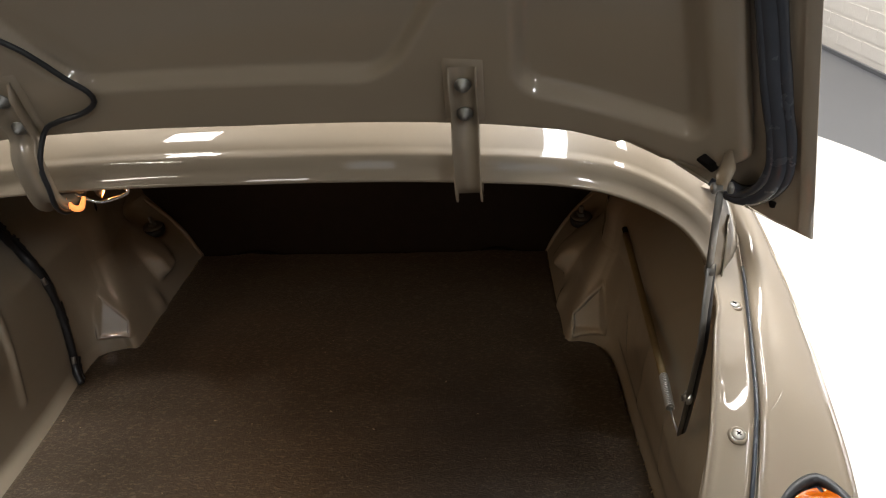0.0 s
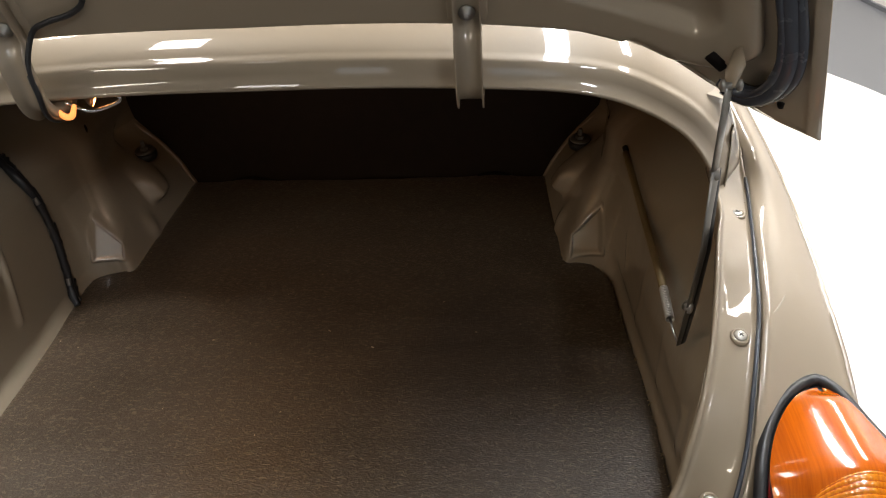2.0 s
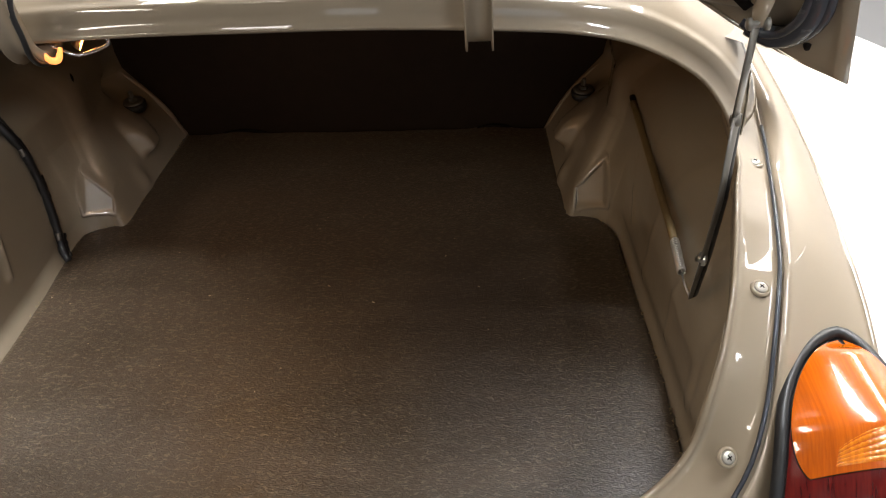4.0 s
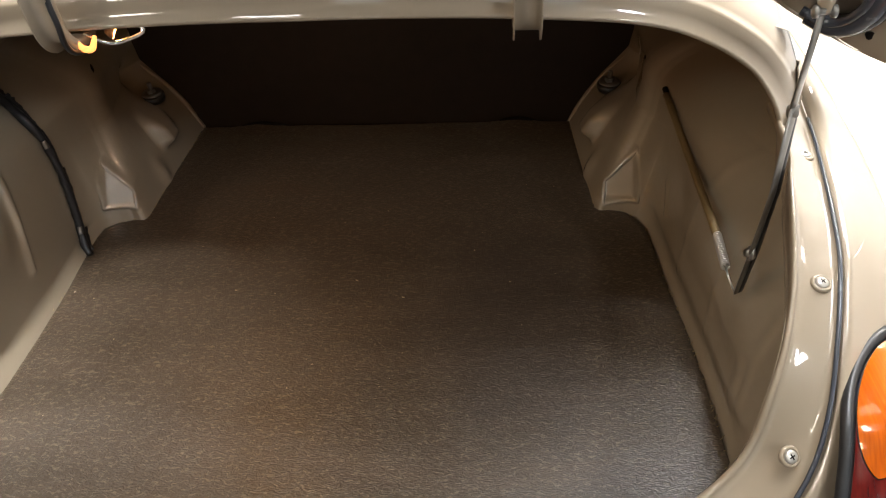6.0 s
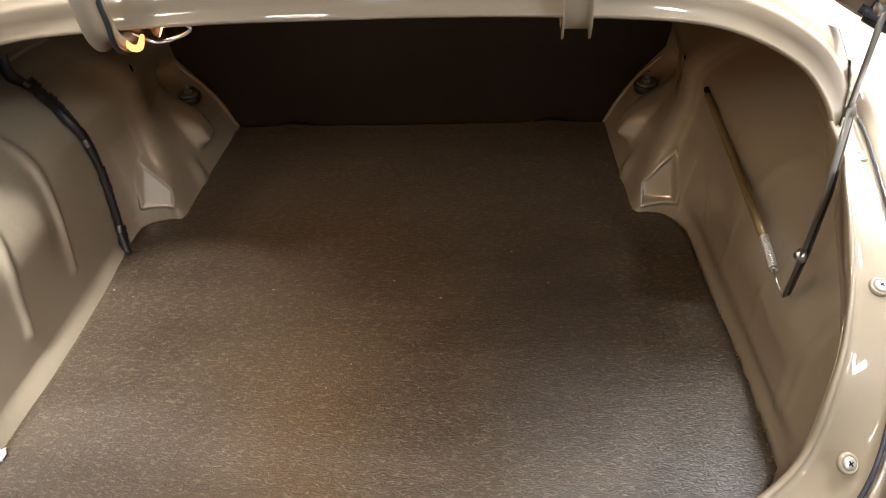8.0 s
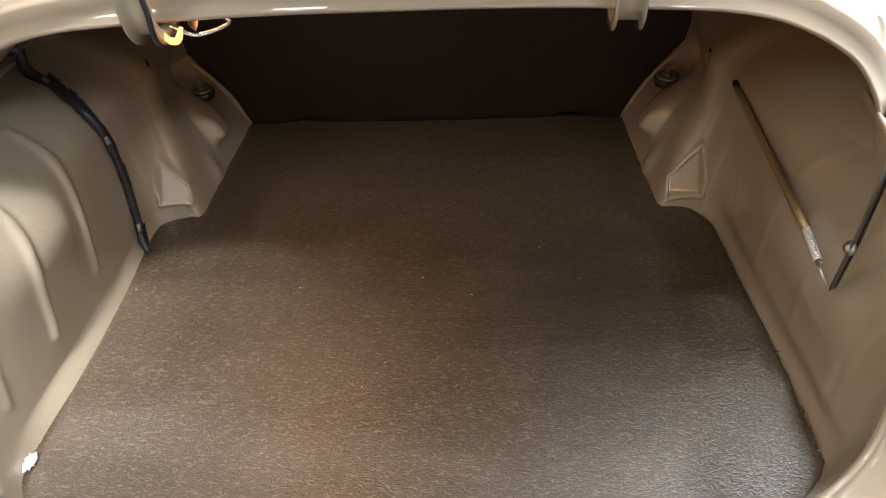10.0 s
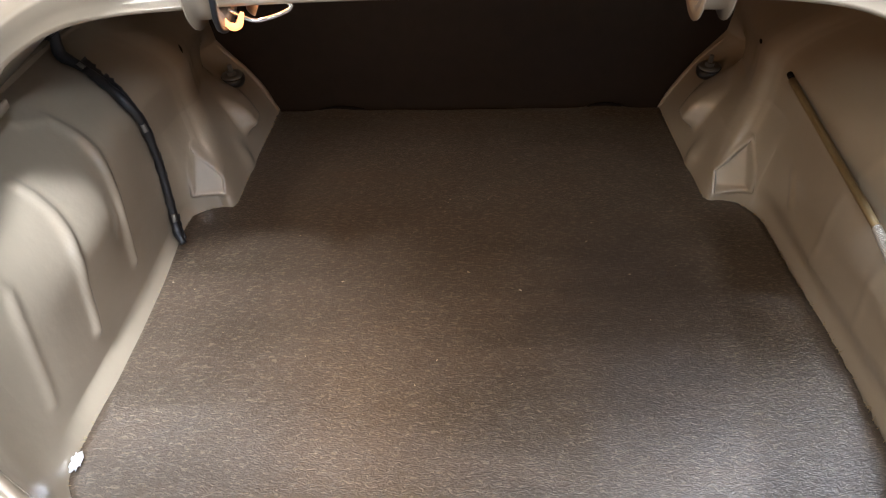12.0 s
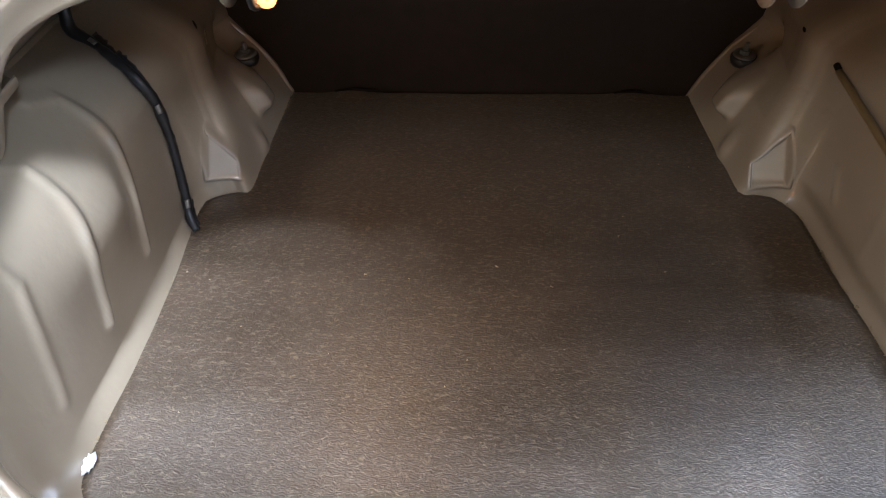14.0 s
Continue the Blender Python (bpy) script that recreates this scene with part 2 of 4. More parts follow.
def tube(path, radius, sides=10, bm=None, flat=1.0):
    """A round bar along a path, closed at its ends; radius is a number or one for each point."""
    bm = bm or bmesh.new()
    rad = radius if isinstance(radius, (list, tuple)) else [radius] * len(path)
    rings, up = [], None
    for i, p in enumerate(path):
        d = (Vector(path[min(i + 1, len(path) - 1)]) - Vector(path[max(i - 1, 0)])).normalized()
        if up is None:
            up = d.orthogonal().normalized()
        up = (up - d * up.dot(d)).normalized()
        side = d.cross(up)
        rings.append([bm.verts.new(Vector(p) + rad[i] * (math.cos(a) * up + flat * math.sin(a) * side)) for a in (2 * math.pi * k / sides for k in range(sides))])
    for a, b in zip(rings, rings[1:]):
        for k in range(sides):
            bm.faces.new((a[k], a[(k + 1) % sides], b[(k + 1) % sides], b[k]))
    bm.faces.new(rings[0][::-1])
    bm.faces.new(rings[-1])
    return bm


def lathe(profile, at, axis=(0, 0, 1), sides=20, bm=None):
    """A turned shape: (radius, height) pairs about an axis."""
    bm = bm or bmesh.new()
    turn = Vector(axis).to_track_quat("Z", "Y").to_matrix().to_4x4()
    m = Matrix.Translation(at) @ turn
    rings = [[bm.verts.new(m @ Vector((r * math.cos(a), r * math.sin(a), h))) for a in (2 * math.pi * k / sides for k in range(sides))] for r, h in profile]
    for a, b in zip(rings, rings[1:]):
        for k in range(sides):
            bm.faces.new((a[k], a[(k + 1) % sides], b[(k + 1) % sides], b[k]))
    bm.faces.new(rings[0][::-1])
    bm.faces.new(rings[-1])
    return bm


def box(size, m=None, bevel=0.0, bm=None):
    own = bmesh.new()
    bmesh.ops.create_cube(own, size=1, matrix=(m or Matrix()) @ Matrix.Diagonal((*size, 1)))
    if bevel:
        bmesh.ops.bevel(own, geom=own.edges[:], offset=bevel, segments=2, affect="EDGES")
    if bm is None:
        return own
    temp = bpy.data.meshes.new("temp")
    own.to_mesh(temp)
    own.free()
    bm.from_mesh(temp)
    bpy.data.meshes.remove(temp)
    return bm


def step(a, b, x):
    t = min(1, max(0, (x - a) / (b - a)))
    return t * t * (3 - 2 * t)


def lin(x, *pairs):
    """Straight interpolation through (x, y) pairs."""
    if x <= pairs[0][0]:
        return pairs[0][1]
    for (a, p), (b, q) in zip(pairs, pairs[1:]):
        if x <= b:
            return p + (q - p) * (x - a) / (b - a)
    return pairs[-1][1]


def flow(x, *pairs):
    """Smooth interpolation through (x, y) pairs."""
    n = len(pairs)
    k = min(max(sum(1 for p in pairs if p[0] <= x) - 1, 0), n - 2)
    slopes = []
    for i in (k, k + 1):
        a, b = pairs[max(0, i - 1)], pairs[min(n - 1, i + 1)]
        slopes.append((b[1] - a[1]) / (b[0] - a[0]))
    (x0, y0), (x1, y1) = pairs[k], pairs[k + 1]
    h = x1 - x0
    t = min(1, max(0, (x - x0) / h))
    return y0 * (1 + 2 * t) * (1 - t) ** 2 + h * slopes[0] * t * (1 - t) ** 2 + y1 * t * t * (3 - 2 * t) + h * slopes[1] * t * t * (t - 1)


def near(p, line):
    """Distance in the plane from p to a polyline."""
    best = 9
    for a, b in zip(line, line[1:]):
        ax, ay, bx, by = a[0], a[1], b[0], b[1]
        d2 = (bx - ax) ** 2 + (by - ay) ** 2
        t = min(1, max(0, ((p[0] - ax) * (bx - ax) + (p[1] - ay) * (by - ay)) / d2))
        best = min(best, math.hypot(p[0] - ax - t * (bx - ax), p[1] - ay - t * (by - ay)))
    return best


# ---- the room ----
TURN_X, TURN_Y, TURN_R = -0.03, 1.70, 1.97


def room():
    bm = bmesh.new()
    bmesh.ops.create_grid(bm, x_segments=2, y_segments=2, size=9)
    bmesh.ops.translate(bm, verts=bm.verts, vec=(-4, 0, -0.03))
    tagged(mesh_object("floor", bm, FLOOR_GREY, smooth=False), "grey painted showroom floor", "floor", kind="structure")
    bm = lathe([(TURN_R - 0.004, -0.03), (TURN_R, -0.026), (TURN_R, -0.004), (TURN_R - 0.004, 0)], (TURN_X, TURN_Y, 0), sides=128)
    tagged(mesh_object("turntable_floor", bm, FLOOR_WHITE, smooth=False), "glossy white round turntable floor under the car", "floor", kind="structure")
    bm = bmesh.new()
    bmesh.ops.create_grid(bm, x_segments=1, y_segments=1, size=9)
    bmesh.ops.translate(bm, verts=bm.verts, vec=(-4, 0, CEILING_Z))
    tagged(mesh_object("ceiling", bm, CEIL, smooth=False), "plain grey showroom ceiling", "ceiling", kind="structure")
    for name, size, at in (("wall_north", (12, 0.2, 3.05), (-3, 8.1, 1.49)), ("wall_west", (0.2, 13, 3.05), (-6.1, 1.5, 1.49))):
        tagged(mesh_object(name, box(size, Matrix.Translation(at)), PLAIN_WALL, smooth=False), "plain grey showroom wall", "wall", kind="structure")
    # the rear wall, pierced by its windows
    bm = bmesh.new()
    low, high = WINDOW_Z - WINDOW_H / 2, WINDOW_Z + WINDOW_H / 2
    edges = [-9.0] + [e for wx, ww in WINDOWS for e in (wx - ww / 2, wx + ww / 2)] + [3.0]
    for a, b in zip(edges[::2], edges[1::2]):
        box((b - a, 0.2, 3.05), Matrix.Translation(((a + b) / 2, WINDOW_Y - 0.1, 1.49)), 0, bm)
    for wx, ww in WINDOWS:
        box((ww, 0.2, low + 0.03), Matrix.Translation((wx, WINDOW_Y - 0.1, (low - 0.03) / 2)), 0, bm)
        box((ww, 0.2, 3.01 - high), Matrix.Translation((wx, WINDOW_Y - 0.1, (high + 3.01) / 2)), 0, bm)
    tagged(mesh_object("wall_south", bm, PLAIN_WALL, smooth=False), "plain grey showroom wall with two windows", "wall", kind="structure")
    for k, (wx, ww) in enumerate(WINDOWS):
        w = new("window_%d" % (k + 1))
        w.location = (wx, WINDOW_Y - 0.1, WINDOW_Z)
        tagged(w, "tall daylit showroom window with a grey frame", "window", kind="structure")
        bm = bmesh.new()
        for size, at in (((0.06, 0.1, WINDOW_H), (-ww / 2 + 0.03, 0, 0)), ((0.06, 0.1, WINDOW_H), (ww / 2 - 0.03, 0, 0)), ((ww - 0.12, 0.1, 0.06), (0, 0, WINDOW_H / 2 - 0.03)), ((ww - 0.12, 0.1, 0.06), (0, 0, 0.03 - WINDOW_H / 2))):
            box(size, Matrix.Translation(at), 0.004, bm)
        part("window_frame", bm, CEIL, w, smooth=False)
        part("pane", box((ww - 0.12, 0.012, WINDOW_H - 0.12)), DAYLIT, w, "pale daylit glass", smooth=False)


room()
WALL_M = Matrix.Translation((2.20, 4.0, 0)) @ Matrix.Rotation(radians(9.5), 4, "Z")
east = tagged(mesh_object("wall_east", box((0.2, 14, 3.05), Matrix.Translation((0.112, -1, 1.49))), MORTAR, smooth=False), "white painted brick showroom wall", "wall", kind="structure")
east.matrix_world = WALL_M


# unseen fixture, invented for each ceiling lamp
def ceiling_fixture(wide, long):
    ob = thing("ceiling_light", "long grey ceiling light with a lit diffuser, added out of view", "light", "ceiling lights")
    part("frame", box((wide + 0.06, long + 0.06, 0.06), Matrix.Translation((0, 0, -0.03)), 0.006), CEIL, ob)
    part("diffuser", box((wide, long, 0.006), Matrix.Translation((0, 0, -0.0635)), 0.002), DIFFUSER, ob, "lit white diffuser")
    return ob


for lx, ly, wide, long, watts, tone in CEILING_LAMPS:
    ceiling_fixture(wide, long).matrix_basis = pose(lx, ly, CEILING_Z)



# unseen housing for each added spot
def added_spot(eye, aim):
    ob = thing("added_spot", "small round spot lamp with a tilted barrel, added out of view", "light", "ceiling spotlights")
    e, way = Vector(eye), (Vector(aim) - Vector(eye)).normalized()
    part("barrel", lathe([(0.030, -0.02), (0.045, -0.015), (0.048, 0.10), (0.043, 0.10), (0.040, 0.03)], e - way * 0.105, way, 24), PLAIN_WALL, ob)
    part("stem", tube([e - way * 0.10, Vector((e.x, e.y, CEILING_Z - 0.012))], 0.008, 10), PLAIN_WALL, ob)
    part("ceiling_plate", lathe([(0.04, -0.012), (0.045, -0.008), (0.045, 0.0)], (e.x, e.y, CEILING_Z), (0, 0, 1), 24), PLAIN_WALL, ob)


for eye, aim, cone, watts, tone in ADDED_SPOTS:
    added_spot(eye, aim)

# ---- the car's rear ----
car = thing("car", "beige classic car with its boot lid raised", "car")
CX = 0.012


def flare(y, z, sign):
    """How far the side panel leans outwards above its upright part."""
    fore = step(0.30, 0.46, y)
    round_off = min(0.07, 3.4 * max(0, z - 0.60) ** 2)
    if sign < 0:
        round_off = 4.5 * (min(z, 0.741) - 0.63) ** 2 + max(0, z - 0.741) if z > 0.63 else 0
        round_off *= 0.40 + 0.60 * step(0.10, 0.28, y)
    arch = min(0.125, 17 * max(0, z - 0.70) ** 2) - 1.3 * max(0, z - 0.792)
    return round_off + (arch - round_off) * fore


def rise(z):
    return lin(z, (0.5, 0), (0.545, 0.22), (0.593, 0.5), (0.648, 0.93), (0.68, 1.0), (0.9, 1.06))


# plan of the right-hand side panel at the floor, and where it stands at the height of the arch's top
RIGHT_BASE = [(0.012, -0.095), (0.20, -0.085), (0.33, -0.055), (0.405, -0.012), (0.452, 0.033), (0.487, 0.082), (0.487, 0.20), (0.478, 0.36), (0.470, 0.50), (0.463, 0.55), (0.440, 0.578), (0.415, 0.586), (0.394, 0.592), (0.388, 0.66), (0.382, 0.76), (0.374, 0.93)]
RIGHT_TOP = [(0.012, -0.135), (0.20, -0.125), (0.34, -0.090), (0.425, -0.040), (0.465, -0.010), (0.512, 0.06), (0.508, 0.20), (0.498, 0.36), (0.496, 0.49), (0.494, 0.55), (0.490, 0.584), (0.479, 0.611), (0.466, 0.640), (0.467, 0.70), (0.478, 0.77), (0.487, 0.93)]
LEFT_BASE = [(0.012, -0.095), (-0.18, -0.085), (-0.31, -0.055), (-0.37, -0.015), (-0.408, 0.022), (-0.420, 0.075), (-0.420, 0.20), (-0.424, 0.36), (-0.434, 0.47), (-0.437, 0.54), (-0.420, 0.566), (-0.395, 0.574), (-0.374, 0.580), (-0.374, 0.66), (-0.374, 0.76), (-0.374, 0.93)]
LEFT_TOP = [(0.012, -0.135), (-0.18, -0.125), (-0.32, -0.090), (-0.40, -0.045), (-0.440, -0.005), (-0.458, 0.06), (-0.454, 0.20), (-0.454, 0.36), (-0.456, 0.47), (-0.457, 0.535), (-0.454, 0.572), (-0.446, 0.602), (-0.437, 0.634), (-0.443, 0.70), (-0.460, 0.77), (-0.480, 0.93)]
RIBS = [[(0.27, 0.82), (0.34, 0.765), (0.368, 0.71), (0.379, 0.65), (0.376, 0.58), (0.38, 0.535)], [(0.19, 0.79), (0.227, 0.731), (0.25, 0.666), (0.254, 0.60), (0.246, 0.54)], [(0.10, 0.75), (0.126, 0.69), (0.124, 0.614), (0.118, 0.54)]]
LEFT_RIBS = [[(0.365, 0.770), (0.385, 0.764), (0.399, 0.759), (0.397, 0.745), (0.394, 0.728), (0.390, 0.708), (0.386, 0.685), (0.377, 0.654), (0.365, 0.609), (0.352, 0.563)], [(0.255, 0.752), (0.274, 0.740), (0.273, 0.725), (0.267, 0.706), (0.256, 0.685), (0.243, 0.662), (0.234, 0.626), (0.226, 0.579), (0.219, 0.558)], [(0.13, 0.72), (0.137, 0.690), (0.127, 0.662), (0.118, 0.618), (0.111, 0.582), (0.102, 0.555)]]
DIMPLES = [([(0.138, 0.530), (0.144, 0.585)], 0.009, 0.0020), ([(0.480, 0.565), (0.505, 0.600)], 0.007, 0.0022), ([(0.253, 0.603), (0.205, 0.594), (0.165, 0.596), (0.139, 0.610), (0.130, 0.645), (0.138, 0.670)], 0.008, 0.0009)]
FOLD = [(0.63, 0.605), (0.41, 0.588), (0.20, 0.58)]


bm = grid([[(x, y, 0.488) for x in (-0.5, 0, 0.52)] for y in (-0.12, 0.4, 0.95)])
part("boot_floor", bm, PAINT, car)

# opening: the arch under the deck, in x and z, at the rear edge of the deck
ARCH = [(0.012, 0.946), (0.10, 0.946), (0.20, 0.944), (0.30, 0.939), (0.36, 0.934), (0.41, 0.924), (0.455, 0.905), (0.495, 0.879), (0.522, 0.850), (0.533, 0.828), (0.537, 0.812), (0.539, 0.792)]
DECK_PROFILE = [(0.004, 0.014), (-0.001, 0.005), (-0.001, 0.0), (0.002, -0.004), (0.005, -0.003), (0.006, 0.001), (0.018, 0.003), (0.029, 0.005), (0.032, 0.008), (0.033, 0.014), (0.036, 0.018), (0.041, 0.025), (0.047, 0.036), (0.053, 0.051), (0.060, 0.075), (0.068, 0.12), (0.078, 0.21), (0.088, 0.42), (0.092, 0.75)]
ARCH_Y = 0.283
DECK_END = [(0.5405, 0.297, 0.806), (0.5375, 0.289, 0.806), (0.5375, 0.284, 0.806), (0.540, 0.281, 0.806), (0.5425, 0.283, 0.806), (0.5435, 0.287, 0.806), (0.556, 0.306, 0.806), (0.576, 0.340, 0.806), (0.583, 0.354, 0.806), (0.586, 0.362, 0.806), (0.589, 0.368, 0.806), (0.592, 0.380, 0.805), (0.596, 0.395, 0.803), (0.600, 0.415, 0.800), (0.604, 0.44, 0.797), (0.608, 0.48, 0.795), (0.614, 0.56, 0.797), (0.620, 0.75, 0.800), (0.624, 1.04, 0.803)]


def mirrored(p, sign):
    return Vector((p[0] if sign > 0 else 2 * CX - p[0], p[1], p[2]))


def deck():
    half = spline([(x, 0, z) for x, z in ARCH], 60)
    pts = [(-p.x + 2 * CX, p.z) for p in reversed(half[1:])] + [(p.x, p.z) for p in half]
    rows = []
    for i, (x, z) in enumerate(pts):
        a, b = pts[max(0, i - 1)], pts[min(len(pts) - 1, i + 1)]
        d = Vector((b[0] - a[0], b[1] - a[1])).normalized()
        nrm = Vector((-d.y, d.x))
        lean = lin(z, (0.80, 0.80), (0.93, 1.0))
        row = []
        for o, f in DECK_PROFILE:
            most = lin(f, (0, 0.583), (0.02, 0.586), (0.12, 0.610), (0.45, 0.624)) - CX
            px = x + nrm.x * o * lean - CX
            side = 1 if px > 0 else -1
            row.append(Vector((CX + side * min(most, abs(px)), ARCH_Y + f, z + nrm.y * o * lean)))
        # the ends run out to a point over the gutter and pass into the wings
        end = step(0.885, 0.797, z)
        row = [p.lerp(mirrored(q, 1 if x > CX else -1), end) for p, q in zip(row, DECK_END)]
        rows.append(row)
    return thick(part("deck_panel", grid(rows), PAINT, car, "beige deck panel with a rolled opening edge"), 0.0012)


deck()
part("shelf_underside", grid([[(x, y, 0.955 - 0.35 * max(0, abs(x) - 0.4)) for x in (-0.62, -0.4, 0, 0.4, 0.62)] for y in (0.32, 0.95)]), PAINT, car)

INNER = [(0.537, 0.330, 0.819), (0.528, 0.226, 0.816), (0.515, 0.175, 0.813), (0.506, 0.136, 0.807), (0.498, 0.101, 0.799), (0.490, 0.067, 0.790), (0.482, 0.036, 0.778), (0.470, 0.0, 0.752), (0.457, -0.025, 0.715), (0.444, -0.040, 0.668), (0.415, -0.058, 0.638), (0.355, -0.090, 0.615), (0.25, -0.125, 0.602), (0.12, -0.142, 0.597), (CX, -0.145, 0.596)]
OUTER = [(0.600, 0.400, 0.790), (0.578, 0.290, 0.798), (0.564, 0.221, 0.799), (0.553, 0.165, 0.798), (0.545, 0.122, 0.793), (0.537, 0.083, 0.788), (0.529, 0.051, 0.779), (0.516, 0.003, 0.755), (0.502, -0.045, 0.715), (0.482, -0.080, 0.670), (0.440, -0.112, 0.625), (0.36, -0.145, 0.592), (0.25, -0.170, 0.577), (0.12, -0.182, 0.572), (CX, -0.184, 0.571)]
CREST = [(0.640, 0.44, 0.790), (0.634, 0.32, 0.784), (0.630, 0.25, 0.776), (0.628, 0.19, 0.766), (0.626, 0.15, 0.757), (0.625, 0.11, 0.746), (0.625, 0.07, 0.730), (0.622, 0.02, 0.705), (0.610, -0.05, 0.655), (0.57, -0.10, 0.60), (0.49, -0.145, 0.565), (0.38, -0.175, 0.545), (0.26, -0.198, 0.535), (0.13, -0.208, 0.53), (CX, -0.21, 0.528)]


def side_panel(sign):
    base, top = (RIGHT_BASE, RIGHT_TOP) if sign > 0 else (LEFT_BASE, LEFT_TOP)
    base_at = []
    for k in range(len(base) - 1):
        dense = 44 if 5 <= k <= 7 else 30 if 9 <= k <= 14 else 12
        for j in range(dense):
            base_at.append((k + j / dense))
    base_at.append(len(base) - 1)

    def along(pts, u):
        k = min(int(u), len(pts) - 2)
        t = u - k
        a, b, c, d = [Vector((*pts[min(max(i, 0), len(pts) - 1)], 0)) for i in (k - 1, k, k + 1, k + 2)]
        return 0.5 * (2 * b + (c - a) * t + (2 * a - 5 * b + 4 * c - d) * t * t + (3 * b - a - 3 * c + d) * t ** 3)
    rear = spline([mirrored(p, sign) for p in reversed(INNER[5:])], 60)
    rows = []
    for u in base_at:
        b, t = along(base, u), along(top, u)
        tower = step(8.6, 10.2, u)
        row = []
        z_top = lin(t.y, (-0.12, 0.575), (-0.04, 0.63), (-0.01, 0.715), (0.04, 0.762), (0.10, 0.780), (0.20, 0.792), (0.29, 0.80), (0.31, 0.86))
        for i in range(191):
            z = 0.49 + (z_top - 0.49) * i / 190
            f = (z - 0.5) / 0.18
            fw = min(1.1, f + 0.55 * (step(0.49, 0.535, z) - f) * step(0.55, 0.5, z)) if f < 1 else 1 + 0.3 * (f - 1)
            if sign < 0 and f < 1:
                # a flange along the floor, then an upright wall
                fw = 0.6 * step(0.491, 0.522, z) + 0.4 * f
            k = fw * (1 - tower) + rise(z) * tower
            p = b + (t - b) * k
            x, y = p.x, p.y
            open_side = step(2.5, 5.0, u)
            x += sign * flare(y, z, sign) * open_side
            if sign > 0 and 4.5 < u < 9.5:
                x += 0.0015 * step(0.014, -0.014, z - lin(y, *reversed(FOLD)))
            if z > 0.785 and y > 0.27:
                # the panel stays behind the deck's rolled edge
                x = sign * min(abs(x), lin(y, (0.27, 0.548), (0.33, 0.562), (0.42, 0.60)))
            if u > 11:
                # the dome under the damper stud, the dip before it, a low swelling by the mat and the pocket of the stud itself
                dome = step(0.728, 0.764, y) * step(0.840, 0.785, y) * step(0.535, 0.562, z) * step(0.624, 0.578, z) * step(11, 12, u)
                x -= sign * 0.031 * dome
                y -= 0.010 * dome
                x -= sign * 0.007 * math.exp(-((y - 0.695) / 0.016) ** 2 - ((z - 0.522) / 0.022) ** 2)
                x += sign * 0.034 * math.exp(-((y - 0.85) / 0.04) ** 2 - ((z - 0.635) / 0.03) ** 2)
            # the arch's rearward face leans away
            y += 0.30 * min(0.11, max(0, z - 0.53)) * step(9.6, 10.6, u) * step(13.2, 12.0, u)
            if 9.6 < u < 12.7:
                # the pressed trapezium on the arch's rearward face, steeper than the face round it
                px = abs(x)
                inner, outer = (0.405, 0.454) if sign > 0 else (0.385, 0.432)
                top_out = 0.598 if sign > 0 else 0.603
                top_in = top_out - (outer - inner) * 1.17
                low_in, low_out = (0.513, 0.527) if sign > 0 else (0.524, 0.533)
                f = (px - inner) / (outer - inner)
                lid_z, sill_z = top_in + (top_out - top_in) * f, low_in + (low_out - low_in) * f
                inside = step(inner - 0.003, inner + 0.003, px) * step(outer + 0.003, outer - 0.003, px) * step(sill_z - 0.003, sill_z + 0.003, z) * step(lid_z + 0.004, lid_z - 0.004, z)
                bead = math.exp(-(near((px, z), ((inner, low_in), (inner, top_in), (outer, top_out), (outer, low_out), (inner, low_in))) / 0.0034) ** 2)
                plate_y = 0.596 + 0.60 * z - 0.75 * px if sign > 0 else 0.507 + 0.65 * z - 0.70 * px
                on = step(12.6, 12.3, u)
                y += (plate_y + 0.002 - y) * inside * on
                y -= 0.0046 * bead * on
            if sign > 0 and 5 < u < 9.5:
                # small upright dimples pressed into the panel, and the edge of a shallow round pressing
                for line, wide, deep in DIMPLES:
                    x -= deep * math.exp(-(near((y, z), line) / wide) ** 2)
            if u < 7:
                # towards the rear the panel runs up to the gutter's edge
                goal = rear[min(59, int(u / 5 * 59))]
                own = 1 - step(4.6, 5.8, u)
                q = i / 190
                bulge = 0.03 * math.sin(math.pi * q) * step(2.5, 5, u)
                gx, gy, gz = b.x + (goal.x - b.x) * q + sign * bulge, b.y + (goal.y - b.y) * q, 0.49 + (goal.z - 0.006 - 0.49) * q
                x, y, z = x + (gx - x) * own, y + (gy - y) * own, z + (gz - z) * own
            if sign < 0 and y < 0.42 and tower < 0.1:
                # the swelling inside the foremost rib
                edge_y = lin(z, (0.563, 0.352), (0.609, 0.365), (0.654, 0.377), (0.708, 0.390), (0.745, 0.397), (0.762, 0.390), (0.775, 0.362), (0.80, 0.30))
                x += 0.014 * math.exp(-((y - 0.30) / 0.075) ** 2 - ((z - 0.665) / 0.052) ** 2) * step(0, 0.05, edge_y - y)
            if 0.05 < y < 0.45 and tower < 0.1:
                for rib in RIBS if sign > 0 else LEFT_RIBS:
                    d = near((y, z), rib)
                    x -= sign * (0.0012 if sign > 0 else 0.0032 if rib[0][0] < 0.2 else 0.0055) * math.exp(-(d / 0.0068) ** 2)
            row.append((x, y, z))
        rows.append(row)
    name = "inner_side_panel"
    return thick(part(name, grid(rows), INNER_PAINT, car), 0.0015)


side_panel(1)
side_panel(-1)

